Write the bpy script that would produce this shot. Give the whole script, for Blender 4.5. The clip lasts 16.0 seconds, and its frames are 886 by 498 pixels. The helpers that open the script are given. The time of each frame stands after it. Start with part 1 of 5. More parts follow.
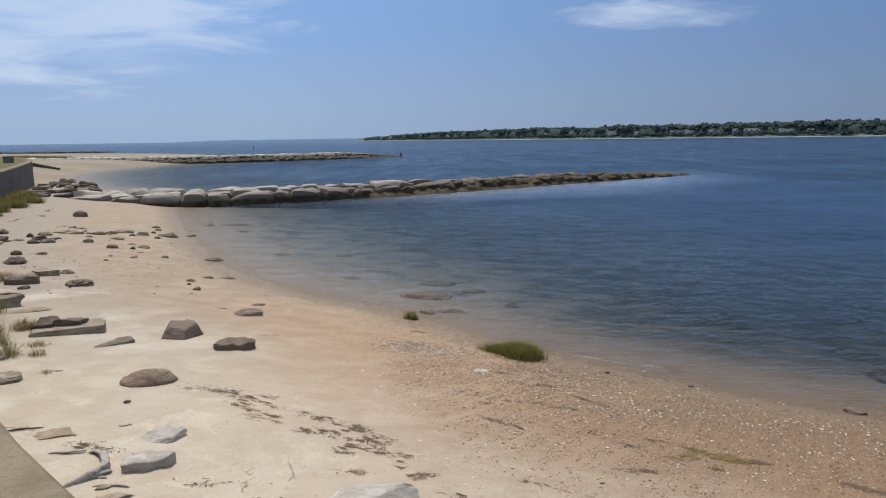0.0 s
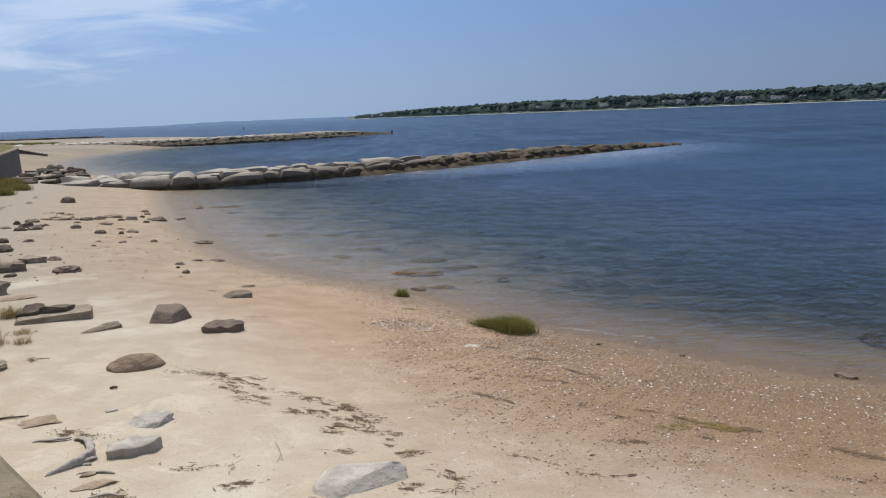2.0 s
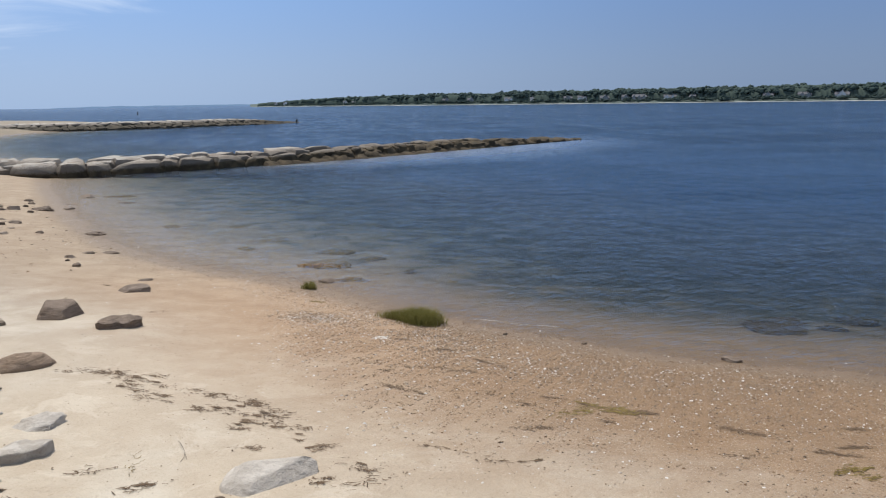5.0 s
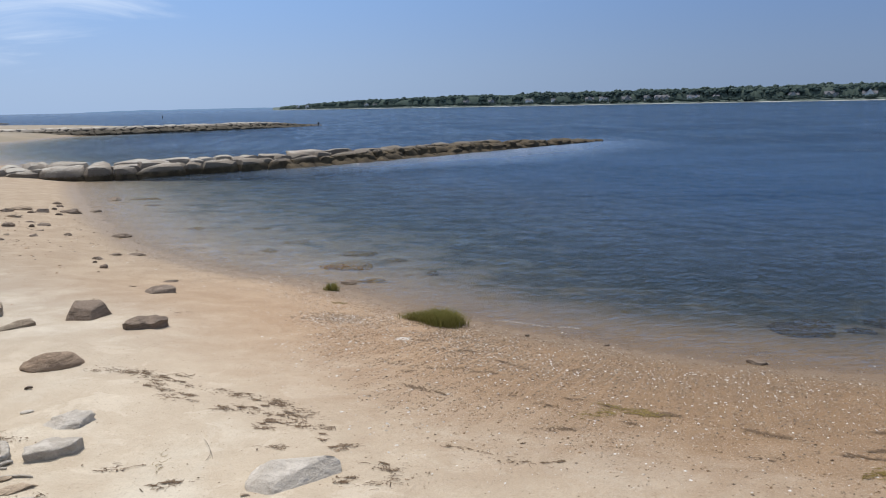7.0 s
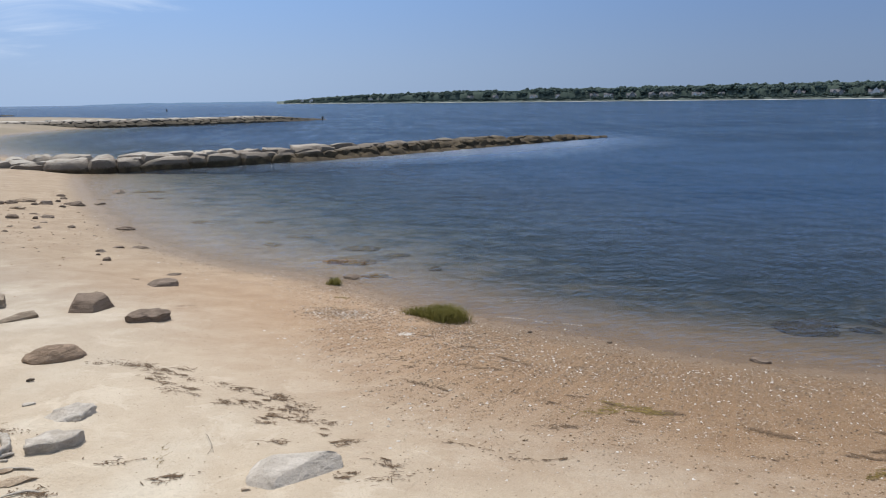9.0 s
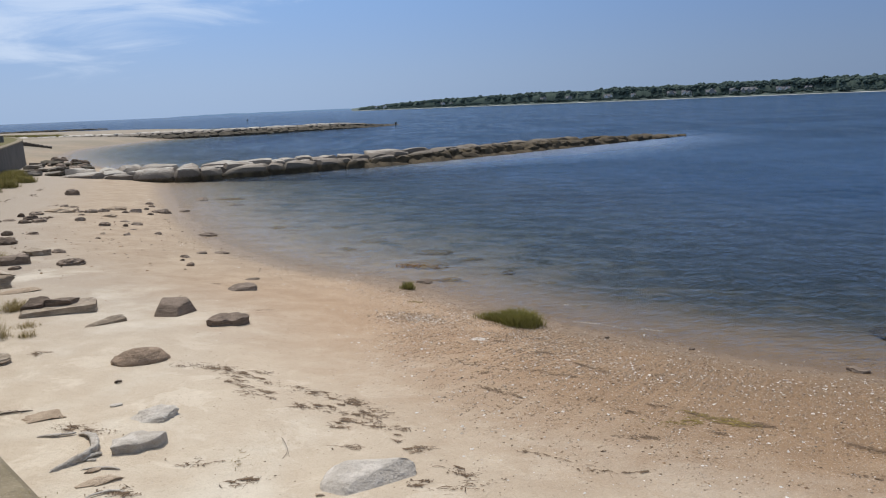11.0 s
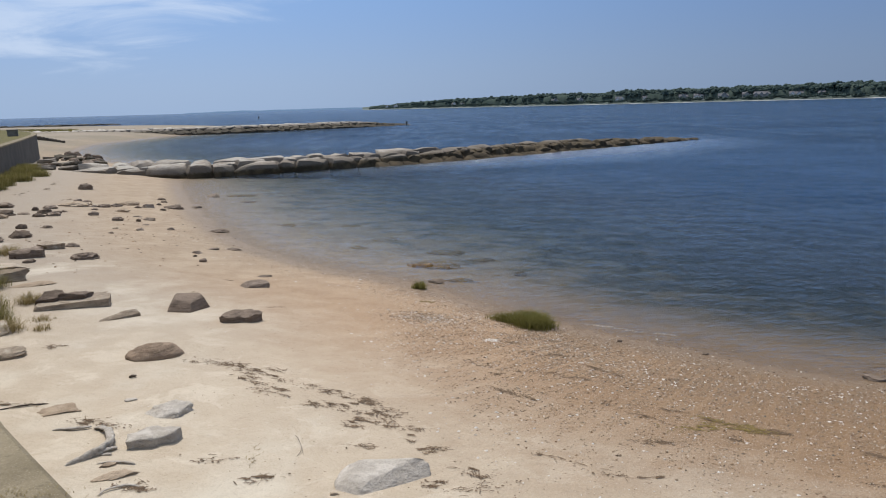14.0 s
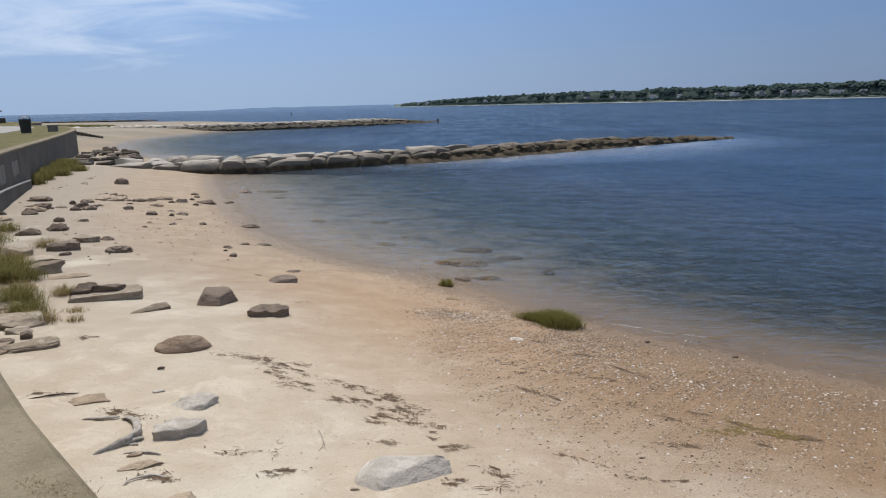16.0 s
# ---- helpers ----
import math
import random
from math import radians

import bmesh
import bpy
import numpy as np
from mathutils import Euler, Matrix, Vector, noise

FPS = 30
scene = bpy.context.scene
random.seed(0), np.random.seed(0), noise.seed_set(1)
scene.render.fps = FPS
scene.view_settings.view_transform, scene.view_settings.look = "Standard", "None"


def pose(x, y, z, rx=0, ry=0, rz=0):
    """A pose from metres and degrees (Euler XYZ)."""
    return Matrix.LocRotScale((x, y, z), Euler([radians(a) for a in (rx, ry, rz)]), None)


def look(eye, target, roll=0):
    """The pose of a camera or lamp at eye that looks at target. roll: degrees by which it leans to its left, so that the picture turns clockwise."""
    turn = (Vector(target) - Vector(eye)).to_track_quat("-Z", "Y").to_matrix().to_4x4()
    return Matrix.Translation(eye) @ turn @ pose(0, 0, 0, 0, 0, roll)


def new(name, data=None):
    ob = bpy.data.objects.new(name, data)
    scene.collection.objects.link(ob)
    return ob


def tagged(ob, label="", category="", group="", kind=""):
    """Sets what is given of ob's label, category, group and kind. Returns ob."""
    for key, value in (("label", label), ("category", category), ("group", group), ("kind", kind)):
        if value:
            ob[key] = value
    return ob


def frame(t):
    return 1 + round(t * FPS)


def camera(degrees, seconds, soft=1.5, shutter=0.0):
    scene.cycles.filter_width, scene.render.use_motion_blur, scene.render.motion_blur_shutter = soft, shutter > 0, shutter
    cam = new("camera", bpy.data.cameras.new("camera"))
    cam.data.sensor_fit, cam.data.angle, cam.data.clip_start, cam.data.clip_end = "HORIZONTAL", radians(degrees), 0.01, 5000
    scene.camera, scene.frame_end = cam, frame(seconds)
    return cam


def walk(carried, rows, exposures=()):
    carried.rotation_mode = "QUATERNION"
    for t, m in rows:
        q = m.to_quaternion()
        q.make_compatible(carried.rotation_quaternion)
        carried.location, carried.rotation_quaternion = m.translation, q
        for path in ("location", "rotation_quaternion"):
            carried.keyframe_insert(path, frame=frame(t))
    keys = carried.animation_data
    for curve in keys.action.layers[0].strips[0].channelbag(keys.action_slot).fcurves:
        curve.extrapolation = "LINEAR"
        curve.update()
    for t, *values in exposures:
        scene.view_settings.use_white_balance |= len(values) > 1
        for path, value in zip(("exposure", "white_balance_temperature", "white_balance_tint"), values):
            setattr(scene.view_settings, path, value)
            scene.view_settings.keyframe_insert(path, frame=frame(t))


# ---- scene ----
cam = camera(64.5, 16.0, soft=1.1)
PATH = [
    (0, (0.126, -0.124, 4.268), (0.166, 1.851, 3.956), -0.8),
    (0.5, (0.186, -0.093, 4.251), (0.162, 1.883, 3.944), -0.2),
    (1, (0.216, -0.059, 4.239), (0.183, 1.917, 3.93), 1.1),
    (1.5, (0.26, -0.022, 4.217), (0.179, 1.942, 3.845), -0.4),
    (2, (0.249, -0.009, 4.229), (0.302, 1.954, 3.851), -2.3),
    (2.5, (0.168, 0.006, 4.239), (0.394, 1.953, 3.844), -1.0),
    (3, (0.16, 0.011, 4.23), (0.42, 1.948, 3.805), -2.5),
    (3.5, (0.201, 0.001, 4.239), (0.48, 1.936, 3.818), -1.4),
    (4, (0.204, -0.01, 4.239), (0.522, 1.922, 3.834), -0.8),
    (6.5, (0.194, -0.041, 4.245), (0.478, 1.895, 3.83), -1.0),
    (7, (0.186, -0.05, 4.238), (0.443, 1.892, 3.836), -1.2),
    (7.5, (0.204, -0.055, 4.243), (0.469, 1.885, 3.836), -1.4),
    (8, (0.203, -0.04, 4.238), (0.47, 1.9, 3.83), -0.8),
    (10.5, (0.164, 0.065, 4.227), (0.316, 2.013, 3.801), -2.7),
    (11, (0.204, 0.118, 4.217), (0.245, 2.077, 3.817), -2.4),
    (11.5, (0.237, 0.151, 4.22), (0.247, 2.099, 3.768), -3.3),
    (12, (0.155, 0.139, 4.227), (0.227, 2.093, 3.806), -4.3),
    (12.5, (0.072, 0.168, 4.222), (0.223, 2.115, 3.792), -3.1),
    (13, (0.041, 0.157, 4.218), (0.178, 2.109, 3.805), -2.7),
    (13.5, (0.055, 0.144, 4.216), (0.12, 2.101, 3.806), -2.1),
    (14, (0.113, 0.14, 4.22), (0.13, 2.099, 3.821), -1.6),
    (14.5, (0.144, 0.139, 4.217), (0.127, 2.102, 3.836), -2.1),
    (15, (0.148, 0.136, 4.215), (0.103, 2.099, 3.839), -2.6),
    (15.5, (0.158, 0.14, 4.211), (0.101, 2.1, 3.816), -2.7),
    (16, (0.174, 0.161, 4.213), (0.106, 2.119, 3.809), -1.4),
]
EXPOSURES = [(0, 0.0), (2, 0.02), (3, 0.14), (8.2, 0.16), (10.5, 0.08), (12, 0.05), (16, 0.03)]
walk(cam, [(t, look(eye, target, roll)) for t, eye, target, roll in PATH], EXPOSURES)

# ---- world, sun ----
SUN_AZ, SUN_EL = radians(-30), radians(65)
sun_way = Vector((math.sin(SUN_AZ) * math.cos(SUN_EL), math.cos(SUN_AZ) * math.cos(SUN_EL), math.sin(SUN_EL)))
sun_data = bpy.data.lights.new("sun", "SUN")
sun_data.energy, sun_data.angle, sun_data.color = 3.3, radians(0.6), (1.0, 0.955, 0.89)
sun = new("sun", sun_data)
sun.matrix_world = look(sun_way * 100, (0, 0, 0))

world = bpy.data.worlds.new("sky")
scene.world = world
world.use_nodes = True


class Tree:
    """Short-hand for building node trees."""

    def __init__(self, tree):
        self.tree = tree
        tree.nodes.clear()

    def add(self, kind, values=None, op=None, clamp=None, attribute=None, steps=None):
        node = self.tree.nodes.new(kind)
        if op:
            node.operation = op
        if clamp is not None:
            node.use_clamp = clamp
        if attribute:
            node.attribute_name = attribute
        if steps:
            node.interpolation_type = steps
        for key, value in (values or {}).items():
            socket = node.inputs[key]
            if isinstance(value, bpy.types.NodeSocket):
                self.tree.links.new(value, socket)
            else:
                socket.default_value = value
        return node

    def math(self, op, a, b=0.0, c=0.0, clamp=False):
        return self.add("ShaderNodeMath", {0: a, 1: b, 2: c}, op=op, clamp=clamp).outputs[0]

    def mix(self, factor, a, b, blend="MIX"):
        node = self.add("ShaderNodeMix")
        node.data_type, node.blend_type, node.clamp_factor = "RGBA", blend, True
        for n, value in ((0, factor), (6, a), (7, b)):
            if isinstance(value, bpy.types.NodeSocket):
                self.tree.links.new(value, node.inputs[n])
            else:
                node.inputs[n].default_value = value if n == 0 else (*value, 1.0)
        return node.outputs[2]

    def ramp(self, value, lo, hi):
        """0 below lo, 1 above hi, smooth between (lo may exceed hi)."""
        if lo < hi:
            node = self.add("ShaderNodeMapRange", {0: value, 1: lo, 2: hi, 3: 0.0, 4: 1.0}, steps="SMOOTHSTEP")
        else:
            node = self.add("ShaderNodeMapRange", {0: value, 1: hi, 2: lo, 3: 1.0, 4: 0.0}, steps="SMOOTHSTEP")
        return node.outputs[0]

    def noise(self, vector, scale, detail=4.0, rough=0.55, warp=0.0):
        return self.add("ShaderNodeTexNoise", {"Vector": vector, "Scale": scale, "Detail": detail, "Roughness": rough, "Distortion": warp}).outputs[0]

    def place(self, scale=(1, 1, 1), rot=0.0):
        at = self.add("ShaderNodeNewGeometry").outputs["Position"]
        return self.add("ShaderNodeMapping", {"Vector": at, "Scale": scale, "Rotation": (0, 0, rot)}).outputs[0]

    def body(self, scale=(1, 1, 1)):
        at = self.add("ShaderNodeTexCoord").outputs["Object"]
        return self.add("ShaderNodeMapping", {"Vector": at, "Scale": scale}).outputs[0]

    def bump(self, height, strength, distance):
        return self.add("ShaderNodeBump", {"Height": height, "Strength": strength, "Distance": distance}).outputs[0]

    def done(self, color, rough=0.85, normal=None, metal=0.0, spec=0.3):
        values = {"Base Color": color if isinstance(color, bpy.types.NodeSocket) else (*color, 1), "Roughness": rough, "Metallic": metal, "Specular IOR Level": spec}
        if normal is not None:
            values["Normal"] = normal
        shader = self.add("ShaderNodeBsdfPrincipled", values)
        self.add("ShaderNodeOutputMaterial", {"Surface": shader.outputs[0]})


w = Tree(world.node_tree)
way = w.add("ShaderNodeTexCoord").outputs["Generated"]
axis = w.add("ShaderNodeSeparateXYZ", {0: way}).outputs
azimuth = w.math("MULTIPLY", w.math("ARCTAN2", axis[0], axis[1]), 180 / math.pi)
height = w.math("MULTIPLY", w.math("ARCSINE", axis[2]), 180 / math.pi)
air = w.add("ShaderNodeTexSky")
air.sky_type, air.sun_disc, air.sun_elevation, air.sun_rotation = "NISHITA", False, SUN_EL, SUN_AZ
air.altitude, air.air_density, air.dust_density, air.ozone_density = 0, 1.0, 1.6, 1.6
sky = air.outputs[0]
spread = w.add("ShaderNodeCombineXYZ", {0: w.math("MULTIPLY", azimuth, 0.055), 1: w.math("MULTIPLY", height, 0.24), 2: 0.0}).outputs[0]
wisps = w.noise(spread, 1.5, 8, 0.6, 0.6)


def cloud_mass(az, el, wide, high):
    a = w.math("POWER", w.math("DIVIDE", w.math("SUBTRACT", azimuth, az), wide), 2.0)
    b = w.math("POWER", w.math("DIVIDE", w.math("SUBTRACT", height, el), high), 2.0)
    return w.math("SUBTRACT", 1.0, w.math("ADD", a, b))


mass = w.math("MAXIMUM", cloud_mass(-31, 9.4, 19.0, 5.8), w.math("SUBTRACT", cloud_mass(16.5, 9.4, 14.0, 2.4), 0.8))
mass = w.math("MAXIMUM", mass, w.math("SUBTRACT", w.math("MULTIPLY", w.ramp(height, 10.0, 26), 2.2), 1.4))
cover = w.ramp(w.math("ADD", w.math("MULTIPLY", w.math("MAXIMUM", w.math("SUBTRACT", mass, 0.05), -1.4), 0.4), w.math("ADD", w.math("MULTIPLY", wisps, 1.7), -0.35)), 0.42, 0.95)
sunward = w.ramp(azimuth, 44.0, -24.0)
low = w.mix(sunward, (1.8, 2.6, 4.1), (3.4, 4.7, 6.9))
high = w.mix(sunward, (1.2, 2.25, 4.7), (2.35, 4.25, 8.0))
low_sky = w.mix(w.ramp(height, 0.0, 11.0), low, high)
color = w.mix(w.math("MULTIPLY", w.ramp(height, 34.0, 4.0), 0.92), sky, low_sky)
color = w.mix(w.math("MULTIPLY", cover, 0.62), color, (6.6, 7.6, 9.2))
ground_light = w.add("ShaderNodeBackground", {"Color": color, "Strength": 0.099})
w.add("ShaderNodeOutputWorld", {"Surface": ground_light.outputs[0]})

# ---- materials ----


def material(name):
    m = bpy.data.materials.new(name)
    m.use_nodes = True
    return m, Tree(m.node_tree)


def sand_material():
    m, t = material("sand")
    inland = t.add("ShaderNodeAttribute", attribute="inland").outputs["Fac"]
    at = t.place()
    along = t.place((0.75, 1.0, 1.0), radians(-42))
    broad = t.noise(at, 0.5, 5)
    middle = t.noise(at, 2.3, 6, 0.6)
    fine = t.noise(at, 38, 5, 0.65)
    grain = t.noise(at, 240, 2, 0.7)
    streak = t.noise(along, 1.5, 6, 0.62, 0.6)
    reach = t.math("ADD", inland, t.math("MULTIPLY", t.math("SUBTRACT", streak, 0.5), 2.2))
    split = t.add("ShaderNodeSeparateXYZ", {0: at}).outputs
    dry = t.mix(t.ramp(middle, 0.35, 0.7), (0.52, 0.43, 0.323), (0.585, 0.497, 0.382))
    dry = t.mix(t.math("MULTIPLY", t.ramp(t.math("ADD", split[1], t.math("MULTIPLY", broad, 8.0)), 10.0, 22.0), 0.85), dry, (0.33, 0.28, 0.227))
    dry = t.mix(t.math("MULTIPLY", t.math("MULTIPLY", t.ramp(broad, 0.5, 0.68), 0.65), t.ramp(split[1], 30.0, 14.0)), dry, (0.68, 0.62, 0.51))
    trod = t.math("MULTIPLY", t.ramp(t.noise(at, 1.15, 6, 0.7, 0.5), 0.54, 0.60), t.ramp(split[1], 13.0, 8.0))
    dry = t.mix(t.math("MULTIPLY", trod, 0.45), dry, (0.69, 0.61, 0.49))
    run = t.math("SUBTRACT", t.math("MULTIPLY", split[0], 0.76), t.math("MULTIPLY", split[1], 0.65))
    damp = t.mix(t.ramp(streak, 0.25, 0.75), (0.37, 0.242, 0.146), (0.465, 0.322, 0.202))
    grey_damp = t.mix(t.ramp(streak, 0.3, 0.7), (0.33, 0.255, 0.18), (0.43, 0.345, 0.25))
    damp = t.mix(t.math("MULTIPLY", t.ramp(run, -7.5, -18.0), 0.85), damp, grey_damp)
    color = t.mix(t.ramp(reach, 2.6, 6.8), damp, dry)
    bed_of_shells = t.math("MULTIPLY", t.ramp(t.math("ADD", run, t.math("MULTIPLY", middle, 5.0)), -7.0, 2.0), t.ramp(reach, 8.5, 2.5))
    color = t.mix(t.math("MULTIPLY", bed_of_shells, 0.95), color, t.mix(t.ramp(t.math("ADD", t.math("MULTIPLY", fine, 0.6), t.math("MULTIPLY", middle, 0.4)), 0.35, 0.65), (0.18, 0.103, 0.049), (0.298, 0.184, 0.096)))
    far_off = t.math("MULTIPLY", t.ramp(split[1], 52.0, 90.0), t.math("ADD", 0.45, t.math("MULTIPLY", t.ramp(t.noise(at, 0.06, 5, 0.65), 0.4, 0.6), 0.5)))
    color = t.mix(far_off, color, (0.24, 0.205, 0.15))
    coarse = t.math("MULTIPLY", t.ramp(t.math("ABSOLUTE", t.math("SUBTRACT", reach, 2.2)), 3.6, 0.4), t.math("ADD", 0.3, t.math("MULTIPLY", t.ramp(run, -15.0, -8.0), 0.7)))
    specks = t.math("MAXIMUM", t.ramp(t.noise(at, 55, 3, 0.8), 0.55, 0.66), t.ramp(t.noise(at, 150, 2, 0.8), 0.56, 0.64))
    color = t.mix(t.math("MULTIPLY", specks, t.math("MAXIMUM", t.math("MULTIPLY", coarse, 0.5), t.math("MULTIPLY", bed_of_shells, 0.82))), color, (0.105, 0.075, 0.05))
    pale = t.math("MAXIMUM", t.ramp(t.noise(at, 70, 2, 0.75), 0.63, 0.69), t.ramp(t.noise(at, 160, 2, 0.75), 0.64, 0.70))
    color = t.mix(t.math("MULTIPLY", pale, t.math("MAXIMUM", t.math("MULTIPLY", coarse, 0.7), t.math("MULTIPLY", bed_of_shells, 1.0))), color, (0.80, 0.74, 0.66))
    pits = t.ramp(t.noise(at, 24, 4, 0.7, 0.3), 0.60, 0.70)
    color = t.mix(t.math("MULTIPLY", pits, 0.34), color, (0.25, 0.18, 0.115))
    dints = t.ramp(t.noise(at, 90, 3, 0.75), 0.60, 0.70)
    color = t.mix(t.math("MULTIPLY", dints, 0.58), color, (0.19, 0.135, 0.085))
    color = t.mix(t.math("MULTIPLY", t.ramp(fine, 0.52, 0.72), 0.22), color, (0.20, 0.14, 0.09))
    color = t.mix(t.math("MULTIPLY", t.ramp(grain, 0.45, 0.75), 0.36), color, (0.22, 0.16, 0.10))
    wet = t.ramp(t.math("ADD", inland, t.math("MULTIPLY", t.math("SUBTRACT", middle, 0.5), 0.5)), 1.25, 0.1)
    color = t.mix(t.math("MULTIPLY", wet, 0.7), color, (0.19, 0.132, 0.08))
    bed = t.mix(t.ramp(middle, 0.35, 0.65), (0.225, 0.165, 0.106), (0.31, 0.238, 0.16))
    bed = t.mix(t.math("MULTIPLY", t.ramp(run, -14.0, -6.0), 0.9), bed, (0.215, 0.145, 0.082))
    color = t.mix(t.ramp(inland, 0.0, -1.2), color, bed)
    weed = t.ramp(t.math("ADD", t.noise(at, 0.7, 6, 0.66, 0.4), t.math("ADD", t.math("MULTIPLY", t.ramp(run, -16.0, -3.0), 0.14), t.math("MULTIPLY", t.ramp(inland, -2.0, -14.0), 0.14))), 0.50, 0.68)
    tufted = t.math("ADD", 0.55, t.math("MULTIPLY", t.ramp(t.noise(at, 5.0, 4, 0.65), 0.4, 0.6), 0.45))
    color = t.mix(t.math("MULTIPLY", t.math("MULTIPLY", weed, tufted), t.ramp(inland, -1.2, -4.8)), color, (0.045, 0.043, 0.027))
    rough = t.math("SUBTRACT", 0.92, t.math("MULTIPLY", wet, 0.45))
    relief = t.math("ADD", t.math("MULTIPLY", middle, 0.35), t.math("ADD", t.math("MULTIPLY", fine, 0.22), t.math("ADD", t.math("MULTIPLY", grain, 0.04), t.math("MULTIPLY", t.noise(at, 9, 5, 0.6), 0.35))))
    t.done(color, rough, t.bump(relief, 0.9, 0.07), spec=0.25)
    return m


def water_material():
    m, t = material("sea_water")
    depth = t.add("ShaderNodeAttribute", attribute="depth").outputs["Fac"]
    lee = t.add("ShaderNodeAttribute", attribute="lee").outputs["Fac"]
    far = t.add("ShaderNodeAttribute", attribute="far").outputs["Fac"]
    wave = t.noise(t.place((0.9, 0.9, 1.0), radians(-14)), 0.85, 3, 0.6, 0.5)
    chop = t.noise(t.place((0.6, 1.0, 1.0), radians(-6)), 0.36, 3, 0.6, 0.5)
    ripple = t.noise(t.place((1.25, 1.05, 1.0), radians(-16)), 4.0, 3, 0.6, 0.4)
    crinkle = t.noise(t.place((0.28, 1.3, 1.0), radians(-24)), 4.8, 2, 0.55, 0.5)
    swell = t.noise(t.place((0.14, 1.0, 1.0), radians(-5)), 0.2, 5, 0.65, 0.6)
    rough_sea = t.math("MULTIPLY", far, t.math("ADD", t.math("MULTIPLY", wave, 0.24), t.math("ADD", t.math("MULTIPLY", chop, 0.36), t.math("MULTIPLY", swell, 0.4))))
    calm = t.math("ADD", 0.3, t.math("MULTIPLY", t.ramp(depth, 0.02, 0.36), 0.7))
    waves = t.math("ADD", t.math("MULTIPLY", t.math("ADD", rough_sea, t.math("MULTIPLY", ripple, 0.2)), calm), t.math("MULTIPLY", crinkle, t.math("ADD", 0.085, t.math("MULTIPLY", t.ramp(depth, 0.6, 0.1), 0.075))))
    smooth = t.math("MULTIPLY", waves, t.math("SUBTRACT", 1.0, t.math("MULTIPLY", lee, 0.9)))
    normal = t.add("ShaderNodeBump", {"Height": smooth, "Strength": 1.0, "Distance": 1.0}).outputs[0]
    gentle = t.add("ShaderNodeBump", {"Height": waves, "Strength": 1.0, "Distance": 0.7}).outputs[0]
    # streaks vary the mirror strength of the open water, imitating wave reflections
    mirror_streaks = t.math("ADD", t.math("MULTIPLY", t.noise(t.place((0.55, 0.10, 1.0), radians(12)), 1.0, 3, 0.6, 0.3), 0.6), t.math("MULTIPLY", t.noise(t.place((0.12, 0.022, 1.0), radians(12)), 1.0, 4, 0.65, 0.3), 0.4))
    patch = t.noise(t.place((0.25, 0.7, 1), radians(15)), 0.11, 5, 0.6, 0.3)
    deep = t.mix(t.ramp(patch, 0.35, 0.68), (0.016, 0.042, 0.092), (0.029, 0.066, 0.134))
    mid = t.mix(t.ramp(patch, 0.35, 0.68), (0.033, 0.053, 0.084), (0.053, 0.080, 0.118))
    tone = t.mix(t.ramp(depth, 0.5, 1.9), mid, deep)
    body = t.add("ShaderNodeBsdfDiffuse", {"Color": tone, "Normal": normal}).outputs[0]
    let = [t.math("MULTIPLY", t.math("POWER", 2.718, t.math("MULTIPLY", depth, -k)), 0.93) for k in (0.78, 0.45, 0.38)]
    tint = t.add("ShaderNodeCombineColor", {0: let[0], 1: let[1], 2: let[2]}).outputs[0]
    clear = t.add("ShaderNodeBsdfTransparent", {"Color": tint}).outputs[0]
    murk = t.math("SUBTRACT", 1.0, t.math("POWER", 2.718, t.math("MULTIPLY", t.math("POWER", t.math("MULTIPLY", depth, 1.15), 1.5), -1.0)))
    inner = t.add("ShaderNodeMixShader", {0: murk, 1: clear, 2: body}).outputs[0]
    mirrored = t.add("ShaderNodeBsdfGlossy", {"Color": (1, 1, 1, 1), "Roughness": t.math("ADD", 0.12, t.math("MULTIPLY", lee, 0.22)), "Normal": gentle})
    mirrored.distribution = "BECKMANN"
    gloss = mirrored.outputs[0]
    mirror = t.math("MINIMUM", t.math("MULTIPLY", t.math("POWER", t.add("ShaderNodeFresnel", {"IOR": 1.33, "Normal": normal}).outputs[0], 1.25), 1.38), t.math("ADD", 0.5, t.math("MULTIPLY", lee, 0.2)))
    mirror = t.math("MULTIPLY", mirror, t.math("ADD", t.math("ADD", 0.93, t.math("MULTIPLY", far, 0.07)), t.math("MULTIPLY", far, t.math("MULTIPLY", t.math("SUBTRACT", mirror_streaks, 0.5), 2.6))))
    mirror = t.math("MULTIPLY", mirror, t.math("ADD", 0.2, t.math("MULTIPLY", t.ramp(depth, 0.0, 0.04), 0.8)))
    shader = t.add("ShaderNodeMixShader", {0: mirror, 1: inner, 2: gloss}).outputs[0]
    t.add("ShaderNodeOutputMaterial", {"Surface": shader})
    return m


